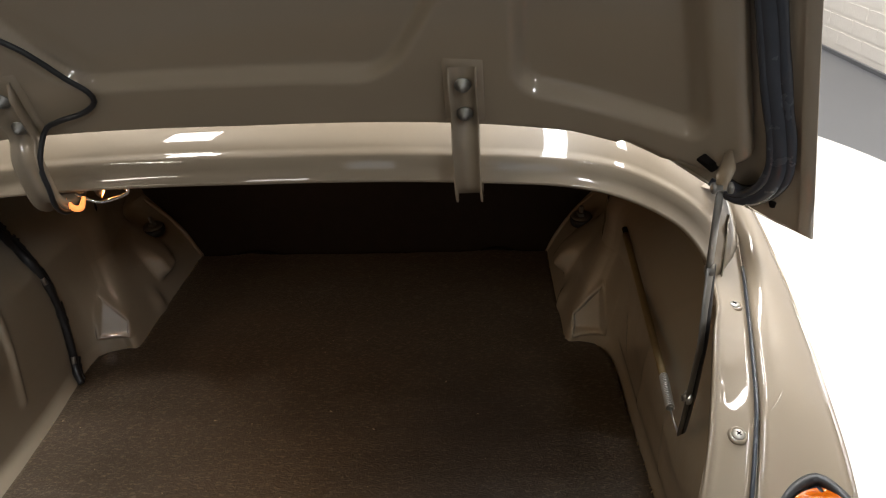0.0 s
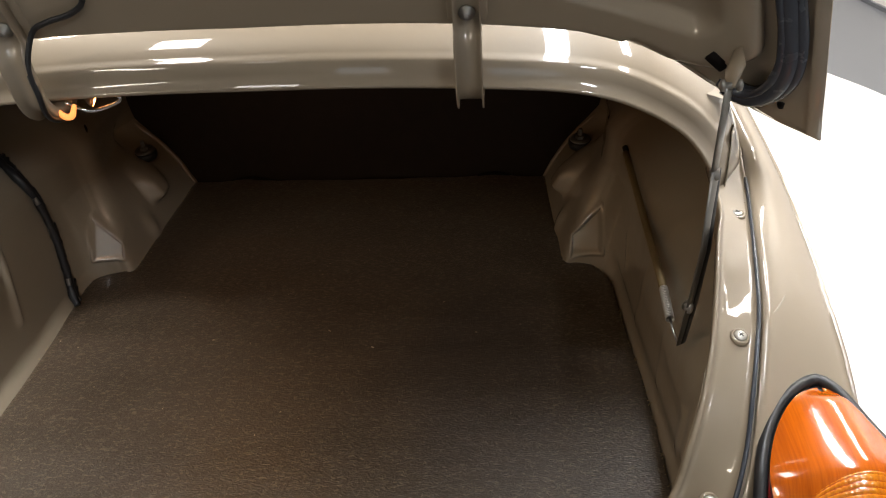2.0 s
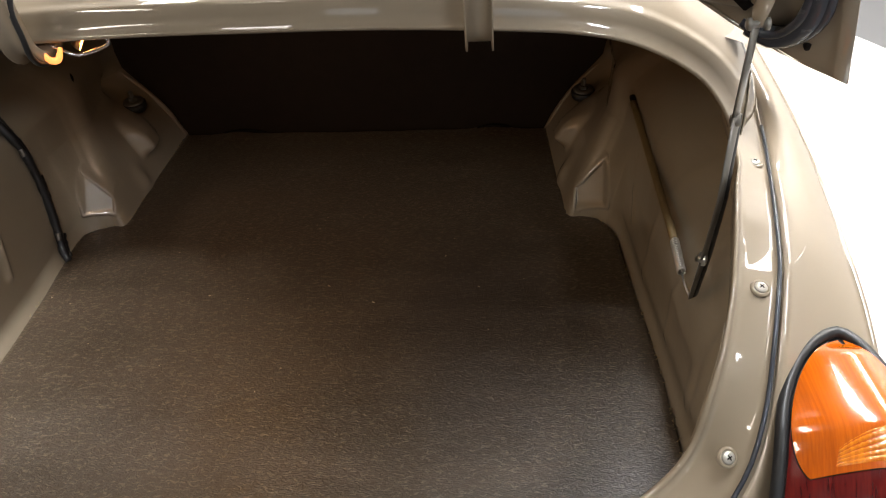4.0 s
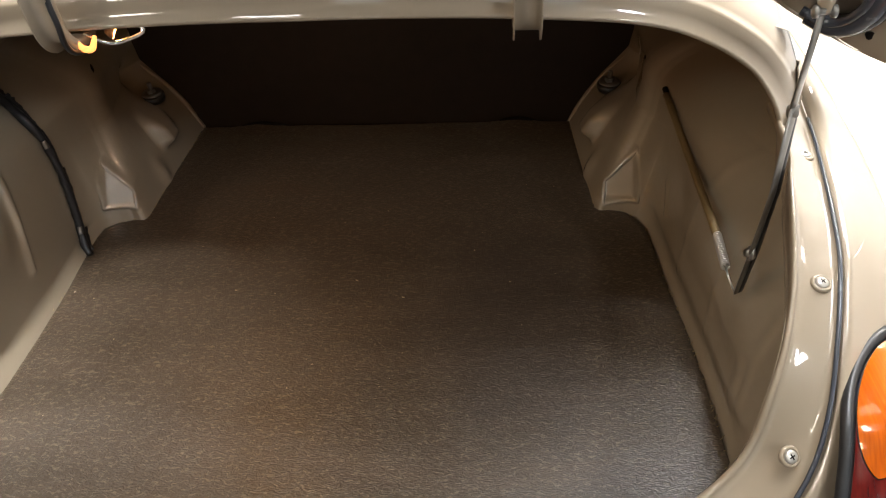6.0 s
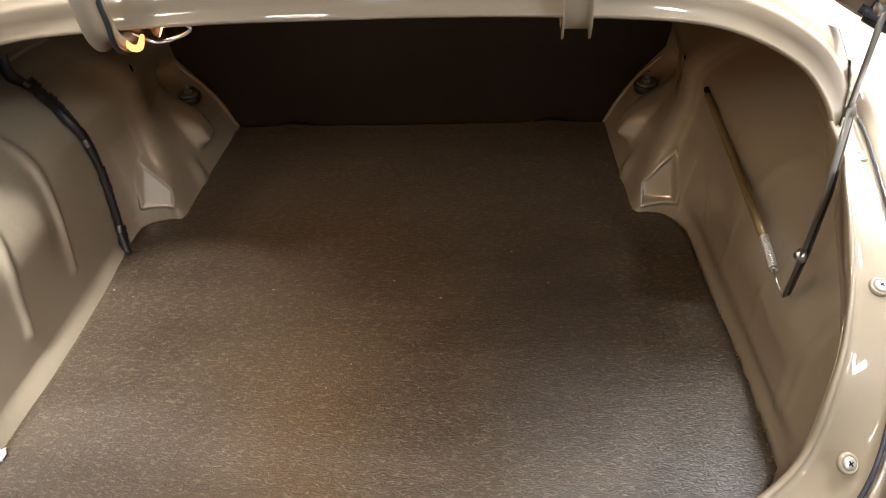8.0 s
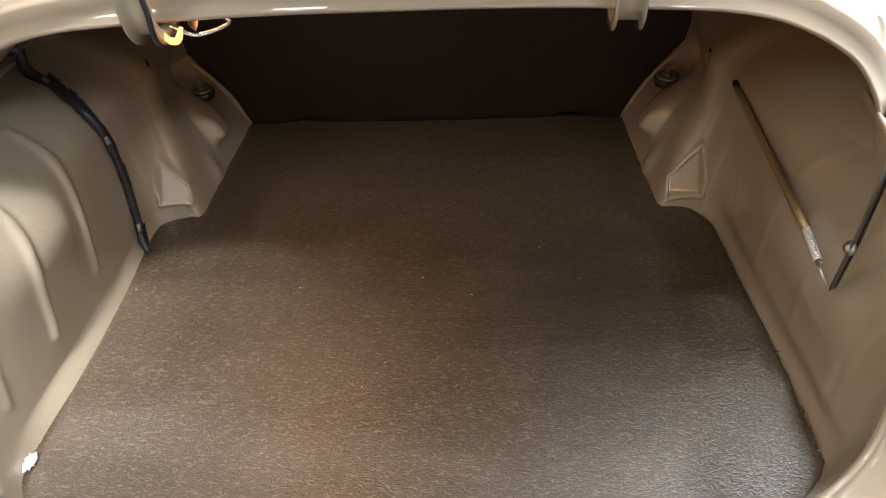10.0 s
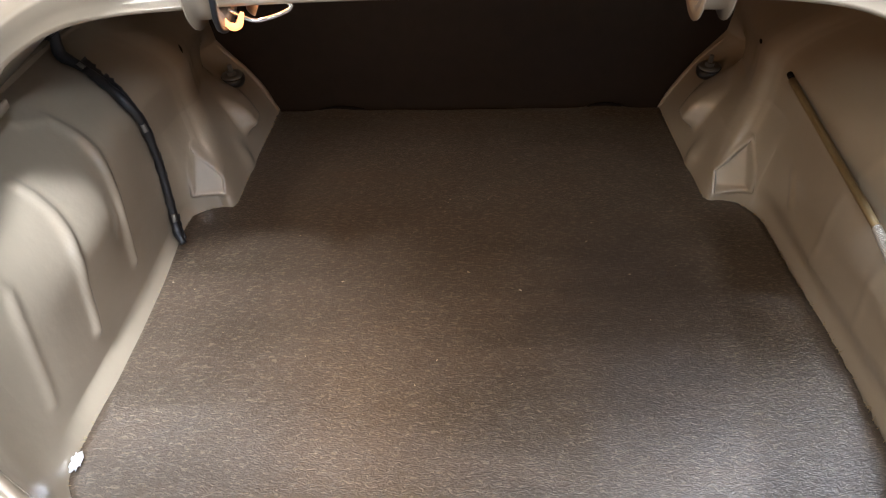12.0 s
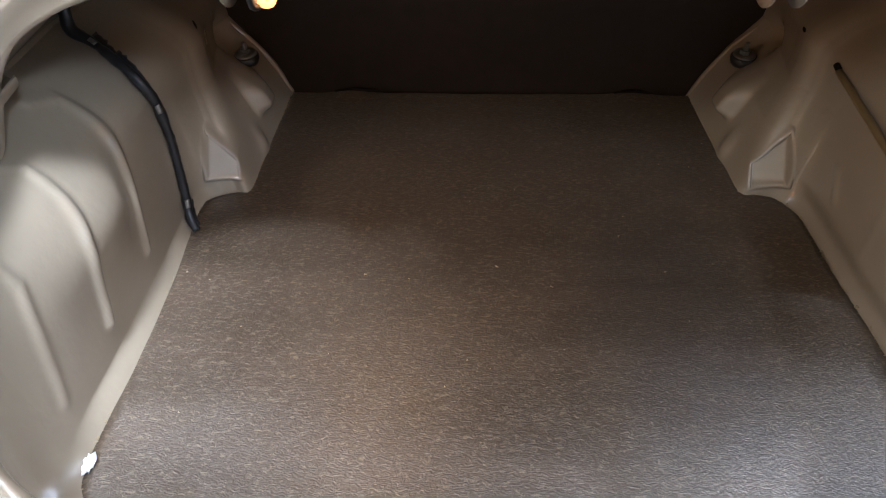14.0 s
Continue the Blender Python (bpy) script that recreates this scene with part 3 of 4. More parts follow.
def gutter(sign):
    inn, out = spline(INNER, 150), spline(OUTER, 150)
    rows = []
    for a, b in zip(inn, out):
        d = b - a
        up = Vector((0, 0, 1)) if a.y > 0 else Vector((0, -0.6, 0.8)).lerp(Vector((0, 0, 1)), step(-0.12, 0.05, a.y)).normalized()
        row = [a - up * (0.05 - 0.044 * step(0.25, 0.30, a.y)) + d * 0.10, a - up * 0.008 - d * 0.01, a + up * 0.001, a + d * 0.03 + up * 0.0042, a + d * 0.08 + up * 0.0044, a + d * 0.12 + up * 0.002, a + d * 0.16 - up * 0.0038]
        # hand-beaten floor of the channel under thick sealer
        for t in (0.24, 0.34, 0.44, 0.54, 0.64, 0.74, 0.83, 0.90):
            p = a + d * t
            row.append(p - up * (0.003 + 0.0007 * noise.noise(p * 24) + 0.0004 * noise.noise(p * 62)))
        row += [a + d * 0.96, b + up * 0.002, b - up * 0.01]
        rows.append([mirrored(p, sign) for p in row])
    return part("gutter_strip", grid(rows), PAINT, car, "glossy beige boot gutter flange with screws")


def fender(sign):
    out, crest = spline(OUTER, 70), spline(CREST, 70)
    rows = []
    for i, (a, c) in enumerate(zip(out, crest)):
        d = c - a
        outw = Vector((d.x, d.y, 0)).normalized()
        lift = Vector((0, 0, 1))
        row = [a + d * 0.045 - lift * 0.012, a + d * 0.055 + lift * 0.001]
        for k in range(1, 9):
            t = k / 9
            row.append(a + d * (0.055 + 0.945 * t) + lift * (0.021 * step(0.0, 0.13, a.y) - 0.012) * math.sin(math.pi * t) ** 0.8)
        row += [c, c + outw * 0.0006 - lift * 0.004, c + outw * 0.002 - lift * 0.0045, c + outw * 0.0045 - lift * 0.001, c + outw * 0.006 - lift * 0.004, c + outw * 0.005 - lift * 0.012, c - outw * 0.002 - lift * 0.05, c - outw * 0.012 - lift * 0.2, c - outw * 0.05 - lift * 0.40]
        rows.append([mirrored(p, sign) for p in row])
    # the wing's forward run beside the deck
    first = rows[0]
    rows = [[p + Vector((0.006 * s * sign, 0.22 * s, 0.010 * s)) for p in first] for s in (4, 3, 2, 1)] + rows
    return part("rear_wing", grid(rows), PAINT, car, "beige rear wing with a soft crest")


def gap_seal(sign):
    path = [mirrored(p + Vector((0, 0, 0.0015)), sign) for p in spline(OUTER, 60) if p.y < 0.335]
    return part("gap_seal", tube(path, 0.0022, 8), SEAL, car, "blue-grey rubber strip along the gutter")


for s in (1, -1):
    gutter(s)
    fender(s)
    gap_seal(s)


def screw(at, axis, sign):
    head = part("gutter_screw", lathe([(0.0058, -0.001), (0.006, 0.0024), (0.0052, 0.0036), (0.0036, 0.0044), (0.001, 0.0047)], at, axis, 24), SCREW, car, "cross-head screw in a painted cup washer")
    part("cup_washer", lathe([(0.0090, -0.002), (0.0094, 0.0004), (0.0088, 0.0018), (0.0076, 0.0026), (0.0064, 0.0022), (0.0060, 0.0008)], at, axis, 28), PAINT, head)
    turn = Vector(axis).to_track_quat("Z", "Y").to_matrix().to_4x4()
    m = Matrix.Translation(at) @ turn @ pose(0, 0, 0.0045, 0, 0, 20)
    bm = box((0.0052, 0.0012, 0.0008), m)
    box((0.0012, 0.0052, 0.0008), m, 0, bm)
    part("cross_slot", bm, DARK, head, smooth=False)


for s in (1, -1):
    for at, axis in (((0.553, 0.238, 0.8005), (0.05, 0, 1)), ((0.513, 0.052, 0.779), (0.1, -0.3, 1)), ((0.472, -0.062, 0.684), (0.2, -0.7, 0.75))):
        if s < 0 and at[1] < 0:
            continue
        p = mirrored(at, s)
        screw(p, (axis[0] * s, axis[1], axis[2]), s)


# ---- tail lamps ----
def lamp_point(sign, u, a, grow, lift, back=0.0):
    """A rounded nose that starts at the wing's top and runs rearwards and down: u along it, a across it."""
    y = flow(u, (0, 0.039), (0.35, -0.045), (0.42, -0.062), (0.5, -0.079), (0.6, -0.096), (0.7, -0.110), (1, -0.135))
    z = flow(u, (0, 0.732), (0.35, 0.731), (0.42, 0.728), (0.5, 0.713), (0.6, 0.694), (0.7, 0.670), (1, 0.56))
    q = min(1, (0.039 - y) / 0.15)
    w = 0.0845 * grow * max(0, 1 - (1 - q) ** 2) ** 0.66 + 0.0003
    w *= 1 - 0.55 * step(math.pi / 2, math.pi, a) * step(1.1, 0.25, q)
    cx = lin(u, (0, 0.588), (0.5, 0.592), (1, 0.585))
    lift *= step(-0.06, 0.14, q)
    y -= back * (1 - q)
    return mirrored((cx - w * math.cos(a), y - 0.006 * math.sin(a), z - 0.034 * abs(math.cos(a)) ** 1.6 * q + 0.002 * q + lift), sign)


def lens_seam(a):
    """Where amber gives way to red."""
    return 0.385 + 0.165 * min(1, math.sin(a) / 0.6)


def tail_lamp(sign):
    arc = [math.pi * k / 48 for k in range(49)]
    rows = [[lamp_point(sign, (i / 30) ** 1.8, a, 1.0, 0.001) for a in arc] for i in range(31)]
    lamp = part("tail_lamp", grid(rows), RUBBER, car, "tail lamp with amber and red lenses in a black gasket")
    rows = [[lamp_point(sign, 0.002 + (lens_seam(a) - 0.002) * (i / 40) ** 2.0, a, 0.93, 0.010, 0.007) for a in arc] for i in range(41)]
    amber = part("amber_lens", grid(rows), AMBER, lamp, "glossy orange indicator lens")
    rows = [[lamp_point(sign, lens_seam(a) + 0.005 + (1 - lens_seam(a)) * i / 30, a, 0.93, 0.009) for a in arc] for i in range(31)]
    red = part("red_lens", grid(rows), RED, lamp, "dark red brake lamp lens")
    # fine prisms under an arched edge, low on the amber lens
    rows = []
    for i in range(49):
        row = []
        for k in range(145):
            f = k / 144
            a = math.pi * (0.27 + 0.50 * f)
            top = 0.425 + 0.30 * (f - 0.5) ** 2
            u = top + (0.535 - top) * i / 48
            edge = min(1, 10 * f, 10 * (1 - f), 8 * i / 48)
            bead = abs(math.sin(math.pi * 6 * i / 48)) ** 0.6 * (0.6 + 0.4 * abs(math.sin(math.pi * 26 * f)))
            row.append(lamp_point(sign, u, a, 0.93, 0.0095 + 0.0018 * edge + 0.0009 * bead * edge))
        rows.append(row)
    part("prism_panel", grid(rows), PRISM, amber)
    a = math.pi * 0.26
    at = lamp_point(sign, 0.70, a, 0.93, 0.010)
    part("lens_screw", lathe([(0.005, -0.002), (0.005, 0.001), (0.003, 0.002)], at, (-0.3 * sign, -0.8, 0.5), 16), STEEL, red)
    half = [lamp_point(sign, 0.95 * (1 - k / 40) ** 2.2, 0, 1.0, 0.003) for k in range(40)]
    other = [lamp_point(sign, 0.95 * (k / 40) ** 2.2, math.pi, 1.0, 0.003) for k in range(1, 41)]
    part("gasket", tube(spline([p + Vector((0, 0.002, 0.0035)) for p in half[::2] + other[1::2]], 90), 0.0056, 12), RUBBER, lamp)
    # small unreadable moulded mark
    for k in range(6):
        p = lamp_point(sign, 0.655, math.pi * (0.37 + 0.022 * k), 0.93, 0.0105)
        part("moulded_mark", box((0.0025, 0.0008, 0.0032), Matrix.Translation(p)), STEEL, red, smooth=False)


for s in (1, -1):
    tail_lamp(s)

# ---- boot lid ----
LID_A = radians(70)
LID_Y, LID_Z = 0.30, 1.022


def lid_point(x, v, h=0.0):
    """A place on the raised lid: x across, v away from the hinges, h towards the boot."""
    w = 0.15 * x * x + 0.85 * x ** 4 + h
    return Vector((x + CX, LID_Y - v * math.cos(LID_A) - w * math.sin(LID_A), LID_Z + v * math.sin(LID_A) - w * math.cos(LID_A)))


def lid_front(x):
    return lin(abs(x), (0, -0.003), (0.26, 0.001), (0.35, 0.003), (0.408, -0.003), (0.463, -0.016), (0.50, -0.034), (0.545, -0.049), (0.60, -0.050))


LID_LONG = 0.50


def lid_half(v):
    return 0.584 - 0.197 * (v + 0.046) - 0.3 * max(0, v - 0.2) ** 2


def inner_half(v):
    return 0.522 - 0.215 * max(0, v - 0.03) - 0.3 * max(0, v - 0.2) ** 2 - 0.05 * step(0.03, -0.03, v)


def inner_front(x):
    return max(lid_front(x) + 0.004, lin(abs(x), (0.44, -0.01), (0.48, -0.010), (0.53, 0.0)))


def hollow(d, r):
    return step(-r, r, d)


def recess(x, v):
    """Depth of the pressed hollows of the lid's inner panel, 0 to 1."""
    ax = abs(x)
    edge = 0.168 + 0.62 * max(0, v - 0.066)

    def rounded(gaps, r):
        # inside distance of a shape with its corners rounded off
        if min(gaps) > r:
            return min(gaps)
        k = [max(0, r - g) for g in gaps]
        return r - math.sqrt(sum(q * q for q in k))
    mid = rounded((edge - ax, v - 0.066, 0.40 - v), 0.03)
    low = lin(ax, (0.30, 0.060), (0.46, 0.036))
    side = rounded((ax - 0.302 - 0.5 * max(0, edge - 0.28), 0.485 - 0.2 * v - ax, v - low, 0.40 - v), 0.022)
    return max(hollow(mid, 0.0065), hollow(side, 0.008))


def lid():
    ob = part("boot_lid", lid_sheet(0.004), PAINT, car, "raised beige boot lid with a pressed inner panel")
    part("lid_edge", lid_rim(), PAINT, ob)
    part("inner_panel", lid_inner(), PAINT, ob)
    right = spline([lid_point(lid_half(0.44) - 0.052, 0.44, 0.014), lid_point(0.455, 0.34, 0.014), lid_point(0.480, 0.26, 0.014), lid_point(0.501, 0.183, 0.014), lid_point(0.520, 0.108, 0.014), lid_point(0.537, 0.045, 0.014), lid_point(0.540, 0.010, 0.014), lid_point(0.532, -0.016, 0.014), lid_point(0.518, -0.027, 0.013), lid_point(0.500, -0.024, 0.010)], 70)
    for pts in (right, [Vector((2 * CX - p.x, p.y, p.z)) for p in right]):
        side = 1 if pts[0].x > 0 else -1
        seal = part("rubber_seal", tube(pts, 0.0105, 12), SEAL, ob, "thick grey rubber lid seal")
        part("seal_lip", tube([p + Vector((-0.009 * side, -0.004, 0.004)) for p in pts], [0.0045 + 0.0008 * noise.noise(p * 40) for p in pts], 8), SEAL, seal)
        part("seal_lip", tube([p + Vector((0.008 * side, -0.006, 0.0)) for p in pts], [0.0058 + 0.0010 * noise.noise(p * 30) for p in pts], 8), SEAL, seal)
    return ob


def lid_sheet(h):
    rows = []
    for j in range(31):
        t = j / 30
        row = []
        for i in range(101):
            s = -1 + 2 * i / 100
            v0 = lid_front(s * 0.584)
            v = v0 + (LID_LONG - v0) * t
            row.append(lid_point(s * lid_half(v), v, h))
        rows.append(row)
    return grid(rows)


def lid_inner():
    rows = []
    for j in range(121):
        t = j / 120
        row = []
        for i in range(241):
            s = -1 + 2 * i / 240
            v0 = inner_front(s * 0.50)
            v = v0 + (0.46 - v0) * t ** 1.15
            x = s * inner_half(v)
            away = min((1 - abs(s)) * 0.5, (v - v0) * (3 if abs(s) < 0.8 else 1.2))
            rim = 0.018 * math.sqrt(max(0, 1 - (1 - min(1, away / 0.018)) ** 2))
            row.append(lid_point(x, v, 0.006 + rim - 0.017 * recess(x, v)))
        rows.append(row)
    return grid(rows)


def lid_rim():
    rows = []
    side = [LID_LONG * (1 - k / 40) for k in range(40)]
    loop = [(-lid_half(v), v) for v in side] + [(x, lid_front(x)) for x in [(-1 + 2 * i / 80) * 0.584 for i in range(81)]] + [(lid_half(v), v) for v in reversed(side)]
    for x, v in loop:
        k = 1 - 0.012 / max(0.2, abs(x))
        rows.append([lid_point(x * k, v + 0.002, 0.0065), lid_point(x * 0.998, v, 0.0065), lid_point(x * 1.001, v - 0.001, 0.004), lid_point(x * 1.001, v - 0.001, -0.004), lid_point(x * k, v, -0.006)])
    return grid(rows)


the_lid = lid()


# ---- hinges: pressed channels that curl under the deck ----
def hinge(sign):
    cx = 0.259 if sign > 0 else -0.226
    hx = cx - CX
    axis = spline([lid_point(hx, 0.085, 0.028), lid_point(hx, 0.050, 0.030), lid_point(hx, 0.015, 0.031), Vector((cx, 0.247, 1.000)), Vector((cx, 0.250, 0.970)), Vector((cx, 0.256, 0.948)), Vector((cx, 0.272, 0.934)), Vector((cx, 0.294, 0.934)), Vector((cx, 0.312, 0.946)), Vector((cx, 0.318, 0.966))], 44)
    rows = []
    for i, p in enumerate(axis):
        d = (axis[min(i + 1, 43)] - axis[max(i - 1, 0)]).normalized()
        out = d.cross(Vector((1, 0, 0)))
        w, h = 0.0145, 0.011 * step(-1, 3, i)
        rows.append([p + Vector((sx * w, 0, 0)) + out * o for sx, o in ((-1.0, h), (-0.86, h), (-0.82, 0.001), (0.82, 0.001), (0.86, h), (1.0, h), (1.0, -0.003), (-1.0, -0.003))])
    ob = part("hinge_arm", grid(rows, True), PAINT, the_lid, "beige channel-section goose-neck hinge arm")
    for v in (0.066, 0.030):
        at = lid_point(hx, v, 0.032)
        n = (lid_point(hx, v, 1.0) - lid_point(hx, v, 0)).normalized()
        part("hinge_bolt", lathe([(0.0085, 0), (0.0085, 0.002), (0.0058, 0.0022), (0.0058, 0.006), (0.003, 0.0065), (0.003, 0.009), (0.002, 0.010)], at, n, 12), DULL_STEEL, ob)
    rows = []
    for j in range(9):
        for_v = 0.014 + 0.078 * j / 8
        rows.append([lid_point(hx + 0.021 * s, for_v, 0.0275 - 0.004 * (abs(s) > 0.95 or j in (0, 8))) for s in (-1, -0.9, -0.4, 0, 0.4, 0.9, 1)])
    part("hinge_pad", grid(rows), PAINT, the_lid)


hinge(1)
hinge(-1)


def lid_cable():
    """The lamp cable that loops over the left hinge and runs down its arm."""
    path = spline([lid_point(-0.30, 0.21, 0.028), lid_point(-0.206, 0.134, 0.030), lid_point(-0.183, 0.111, 0.030), lid_point(-0.163, 0.084, 0.030), lid_point(-0.148, 0.067, 0.030), lid_point(-0.147, 0.052, 0.030), lid_point(-0.165, 0.040, 0.031), lid_point(-0.193, 0.034, 0.034), lid_point(-0.212, 0.024, 0.036), Vector((-0.211, 0.240, 0.995)), Vector((-0.209, 0.238, 0.965)), Vector((-0.211, 0.243, 0.942)), Vector((-0.213, 0.262, 0.926)), Vector((-0.205, 0.285, 0.925))], 70)
    part("lid_cable", tube(path, 0.0032, 8), RUBBER, the_lid, "thin black lamp cable looped over the hinge")


lid_cable()


# ---- lid stay on the right ----
def lid_stay():
    ob = part("lid_stay", tube([Vector((0.497, 0.150, 0.992)), Vector((0.500, 0.163, 0.940)), Vector((0.504, 0.180, 0.880))], 0.0068, 8, flat=0.3), DULL_STEEL, the_lid, "steel folding lid stay")
    part("lower_link", tube([Vector((0.504, 0.176, 0.890)), Vector((0.506, 0.182, 0.79)), Vector((0.502, 0.188, 0.712)), Vector((0.499, 0.196, 0.650))], 0.0075, 8, flat=0.3), DULL_STEEL, ob)
    part("rear_leaf", tube([Vector((0.508, 0.180, 0.888)), Vector((0.512, 0.186, 0.79)), Vector((0.508, 0.190, 0.712)), Vector((0.503, 0.197, 0.650))], 0.0050, 8, flat=0.3), RUBBER, ob, "dark second leaf of the stay")
    part("joint_rivet", lathe([(0.006, -0.004), (0.006, 0.004), (0.003, 0.005)], (0.504, 0.178, 0.884), (-1, 0, 0), 12), DULL_STEEL, ob)
    part("pivot_bolt", lathe([(0.008, 0), (0.008, 0.003), (0.005, 0.004), (0.004, 0.008)], (0.502, 0.188, 0.710), (-1, -0.2, 0.2), 14), STEEL, ob)
    top = lid_point(0.497, 0.030, 0.026)
    bm = tube([top, top.lerp(Vector((0.497, 0.150, 0.992)), 0.5) + Vector((0, -0.006, 0)), Vector((0.497, 0.148, 0.988))], [0.005, 0.011, 0.006], 10, flat=0.4)
    part("bracket", bm, PAINT, ob)
    part("pivot_pin", lathe([(0.003, -0.0095), (0.0055, -0.008), (0.0055, -0.005), (0.003, -0.0045), (0.003, 0.006), (0.0055, 0.0065), (0.0055, 0.010), (0.003, 0.011)], (0.497, 0.148, 0.990), (1, 0, 0), 14), DULL_STEEL, ob)
    p, q, face = Vector((0.487, 0.1905, 1.003)), Vector((0.503, 0.1965, 0.988)), Vector((0, -0.94, -0.34))
    run = (q - p).normalized()
    face = (face - run * face.dot(run)).normalized()
    side = run.cross(face)
    m = Matrix([[run[k], side[k], face[k], (p[k] + q[k]) / 2] for k in range(3)] + [[0, 0, 0, 1]])
    slot = box((0.026, 0.011, 0.003), m, 0.0012)
    part("bracket_slot", slot, DARK, the_lid, "dark slot beside the stay bracket")
    part("drain_hole", lathe([(0.004, -0.003), (0.004, 0.0012)], (0.561, 0.191, 0.951), (0, -0.94, -0.34), 14), DARK, the_lid, "small dark drain hole in the lid's corner")


lid_stay()


def rod_and_spring():
    a, b, c = Vector((0.484, 0.593, 0.703)), Vector((0.491, 0.275, 0.672)), Vector((0.492, 0.228, 0.660))
    ob = part("stay_rod", tube([a.lerp(b, k / 12) for k in range(13)], 0.0052, 12), BRASS, car, "long brass-yellow rod with a coil spring")
    coil = []
    for k in range(240):
        p = b.lerp(c, k / 239)
        ang = k / 239 * 2 * math.pi * 19
        coil.append(p + Vector((math.cos(ang) * 0.0046, 0, math.sin(ang) * 0.0046)))
    part("spring", tube(coil, 0.0012, 5), SCREW, ob, "bright steel coil spring")
    part("spring_hook", tube([c, Vector((0.494, 0.215, 0.652)), Vector((0.498, 0.197, 0.645))], 0.0014, 6), STEEL, ob)
    part("rod_end", tube([a + Vector((0, 0.014, 0.004)), a + Vector((0.001, 0.004, 0.001))], 0.0045, 8), DARK, ob)


rod_and_spring()


# ---- damper studs on the arches ----
def damper_stud(at):
    ob = part("damper_stud", lathe([(0.020, -0.012), (0.022, -0.006), (0.022, 0.001), (0.018, 0.003)], at, (0, -0.1, 1), 24), RUBBER, car, "damper top bush with a washer and nut")
    p = Vector(at)
    part("washer", lathe([(0.019, 0.003), (0.019, 0.006), (0.010, 0.0065)], p, (0, -0.1, 1), 24), DULL_STEEL, ob)
    part("nut", lathe([(0.0085, 0.006), (0.0085, 0.013), (0.0045, 0.0135), (0.0045, 0.026), (0.003, 0.027)], p, (0, -0.1, 1), 6), DULL_STEEL, ob, smooth=False)


damper_stud((0.436, 0.840, 0.609))
damper_stud((-0.424, 0.830, 0.611))


# ---- wiring loom on the left ----
def loom():
    path = spline([(-0.560, 0.555, 0.86), (-0.560, 0.548, 0.815), (-0.556, 0.540, 0.784), (-0.524, 0.530, 0.768), (-0.463, 0.489, 0.743), (-0.443, 0.491, 0.697), (-0.441, 0.497, 0.63), (-0.437, 0.487, 0.56), (-0.433, 0.474, 0.524), (-0.424, 0.464, 0.507)], 90)
    rad = [0.0062 + 0.0022 * noise.noise(p * 60) + 0.0035 * math.exp(-((i - 15) / 7) ** 2) for i, p in enumerate(path)]
    ob = part("wiring_loom", tube(path, rad, 12), RUBBER, car, "black taped wiring loom on the side panel")
    # loose flaps of the cloth tape along its forward side
    for a, b, wide in ((17, 20, 0.006), (21, 30, 0.013), (30, 46, 0.010), (46, 60, 0.006), (60, 77, 0.008), (80, 88, 0.011)):
        rows = []
        for k in range(a, b + 1):
            p, d = path[k], (path[k + 1] - path[k - 1]).normalized()
            out = Vector((0.10, 0.85, 0.45))
            out = (out - d * out.dot(d)).normalized()
            w = wide * (0.75 + 0.5 * noise.noise(Vector((a, k * 0.9, 0)))) * (1 if k == a else 0.35 + 0.65 * (b - k) / (b - a))
            lift = Vector((0.6, -0.5, 0.1)) * 0.002 * noise.noise(Vector((k * 0.7, a, 3)))
            rows.append([p, p + out * (0.006 + 0.5 * w) + lift, p + out * (0.006 + w)])
        thick(part("tape_flap", grid(rows), RUBBER, ob), 0.0014, 0)
    for k in (22, 48, 79):
        p, q = path[k], path[k + 3]
        d = (q - p).normalized()
        side = Vector((0.9, -0.35, 0.2))
        side = (side - d * side.dot(d)).normalized()
        rows = [[p.lerp(q, f) + side * (0.0072 if g < 2 else 0.004) + d.cross(side) * (0.0030 * g + 0.002) for g in range(3)] for f in (0, 0.3, 0.6, 0.85)]
        thick(part("cable_clip", grid(rows), DULL_STEEL, ob, "small bent steel cable clip"), 0.001)


loom()


# ---- boot lamp by the left hinge ----
def boot_lamp():
    ob = part("boot_lamp", tube(spline([(-0.212, 0.285, 0.938), (-0.190, 0.292, 0.924), (-0.165, 0.296, 0.928), (-0.150, 0.296, 0.936), (-0.158, 0.296, 0.944)], 24), 0.0022, 8), CHROME, car, "small boot lamp with a chrome loop and an added orange glow")
    # cup added to keep the lamp's light off the left side
    cup = lathe([(0.0015, -0.0115), (0.006, -0.0100), (0.0090, -0.006), (0.0105, 0.0), (0.0099, 0.0), (0.0084, -0.0057), (0.0055, -0.0094), (0.0015, -0.0108)], (-0.190, 0.312, 0.931), (0.86, 0.20, -0.42), 24)
    part("shield_cup", cup, SHIELD, ob, "tarnished metal cup added to shade the left of the boot")
    # glowing strip added for the hinge curl lit by the lamp
    glass = spline([(-0.217, 0.271, 0.938), (-0.209, 0.269, 0.928), (-0.200, 0.271, 0.927), (-0.195, 0.275, 0.939)], 20)
    part("hinge_glow", tube(glass, [0.0012 + 0.0026 * math.sin(math.pi * (0.1 + 0.8 * k / 19)) for k in range(20)], 12), HINGE_GLOW, ob, "glowing orange strip standing in for the lamp-lit hinge curl")


boot_lamp()


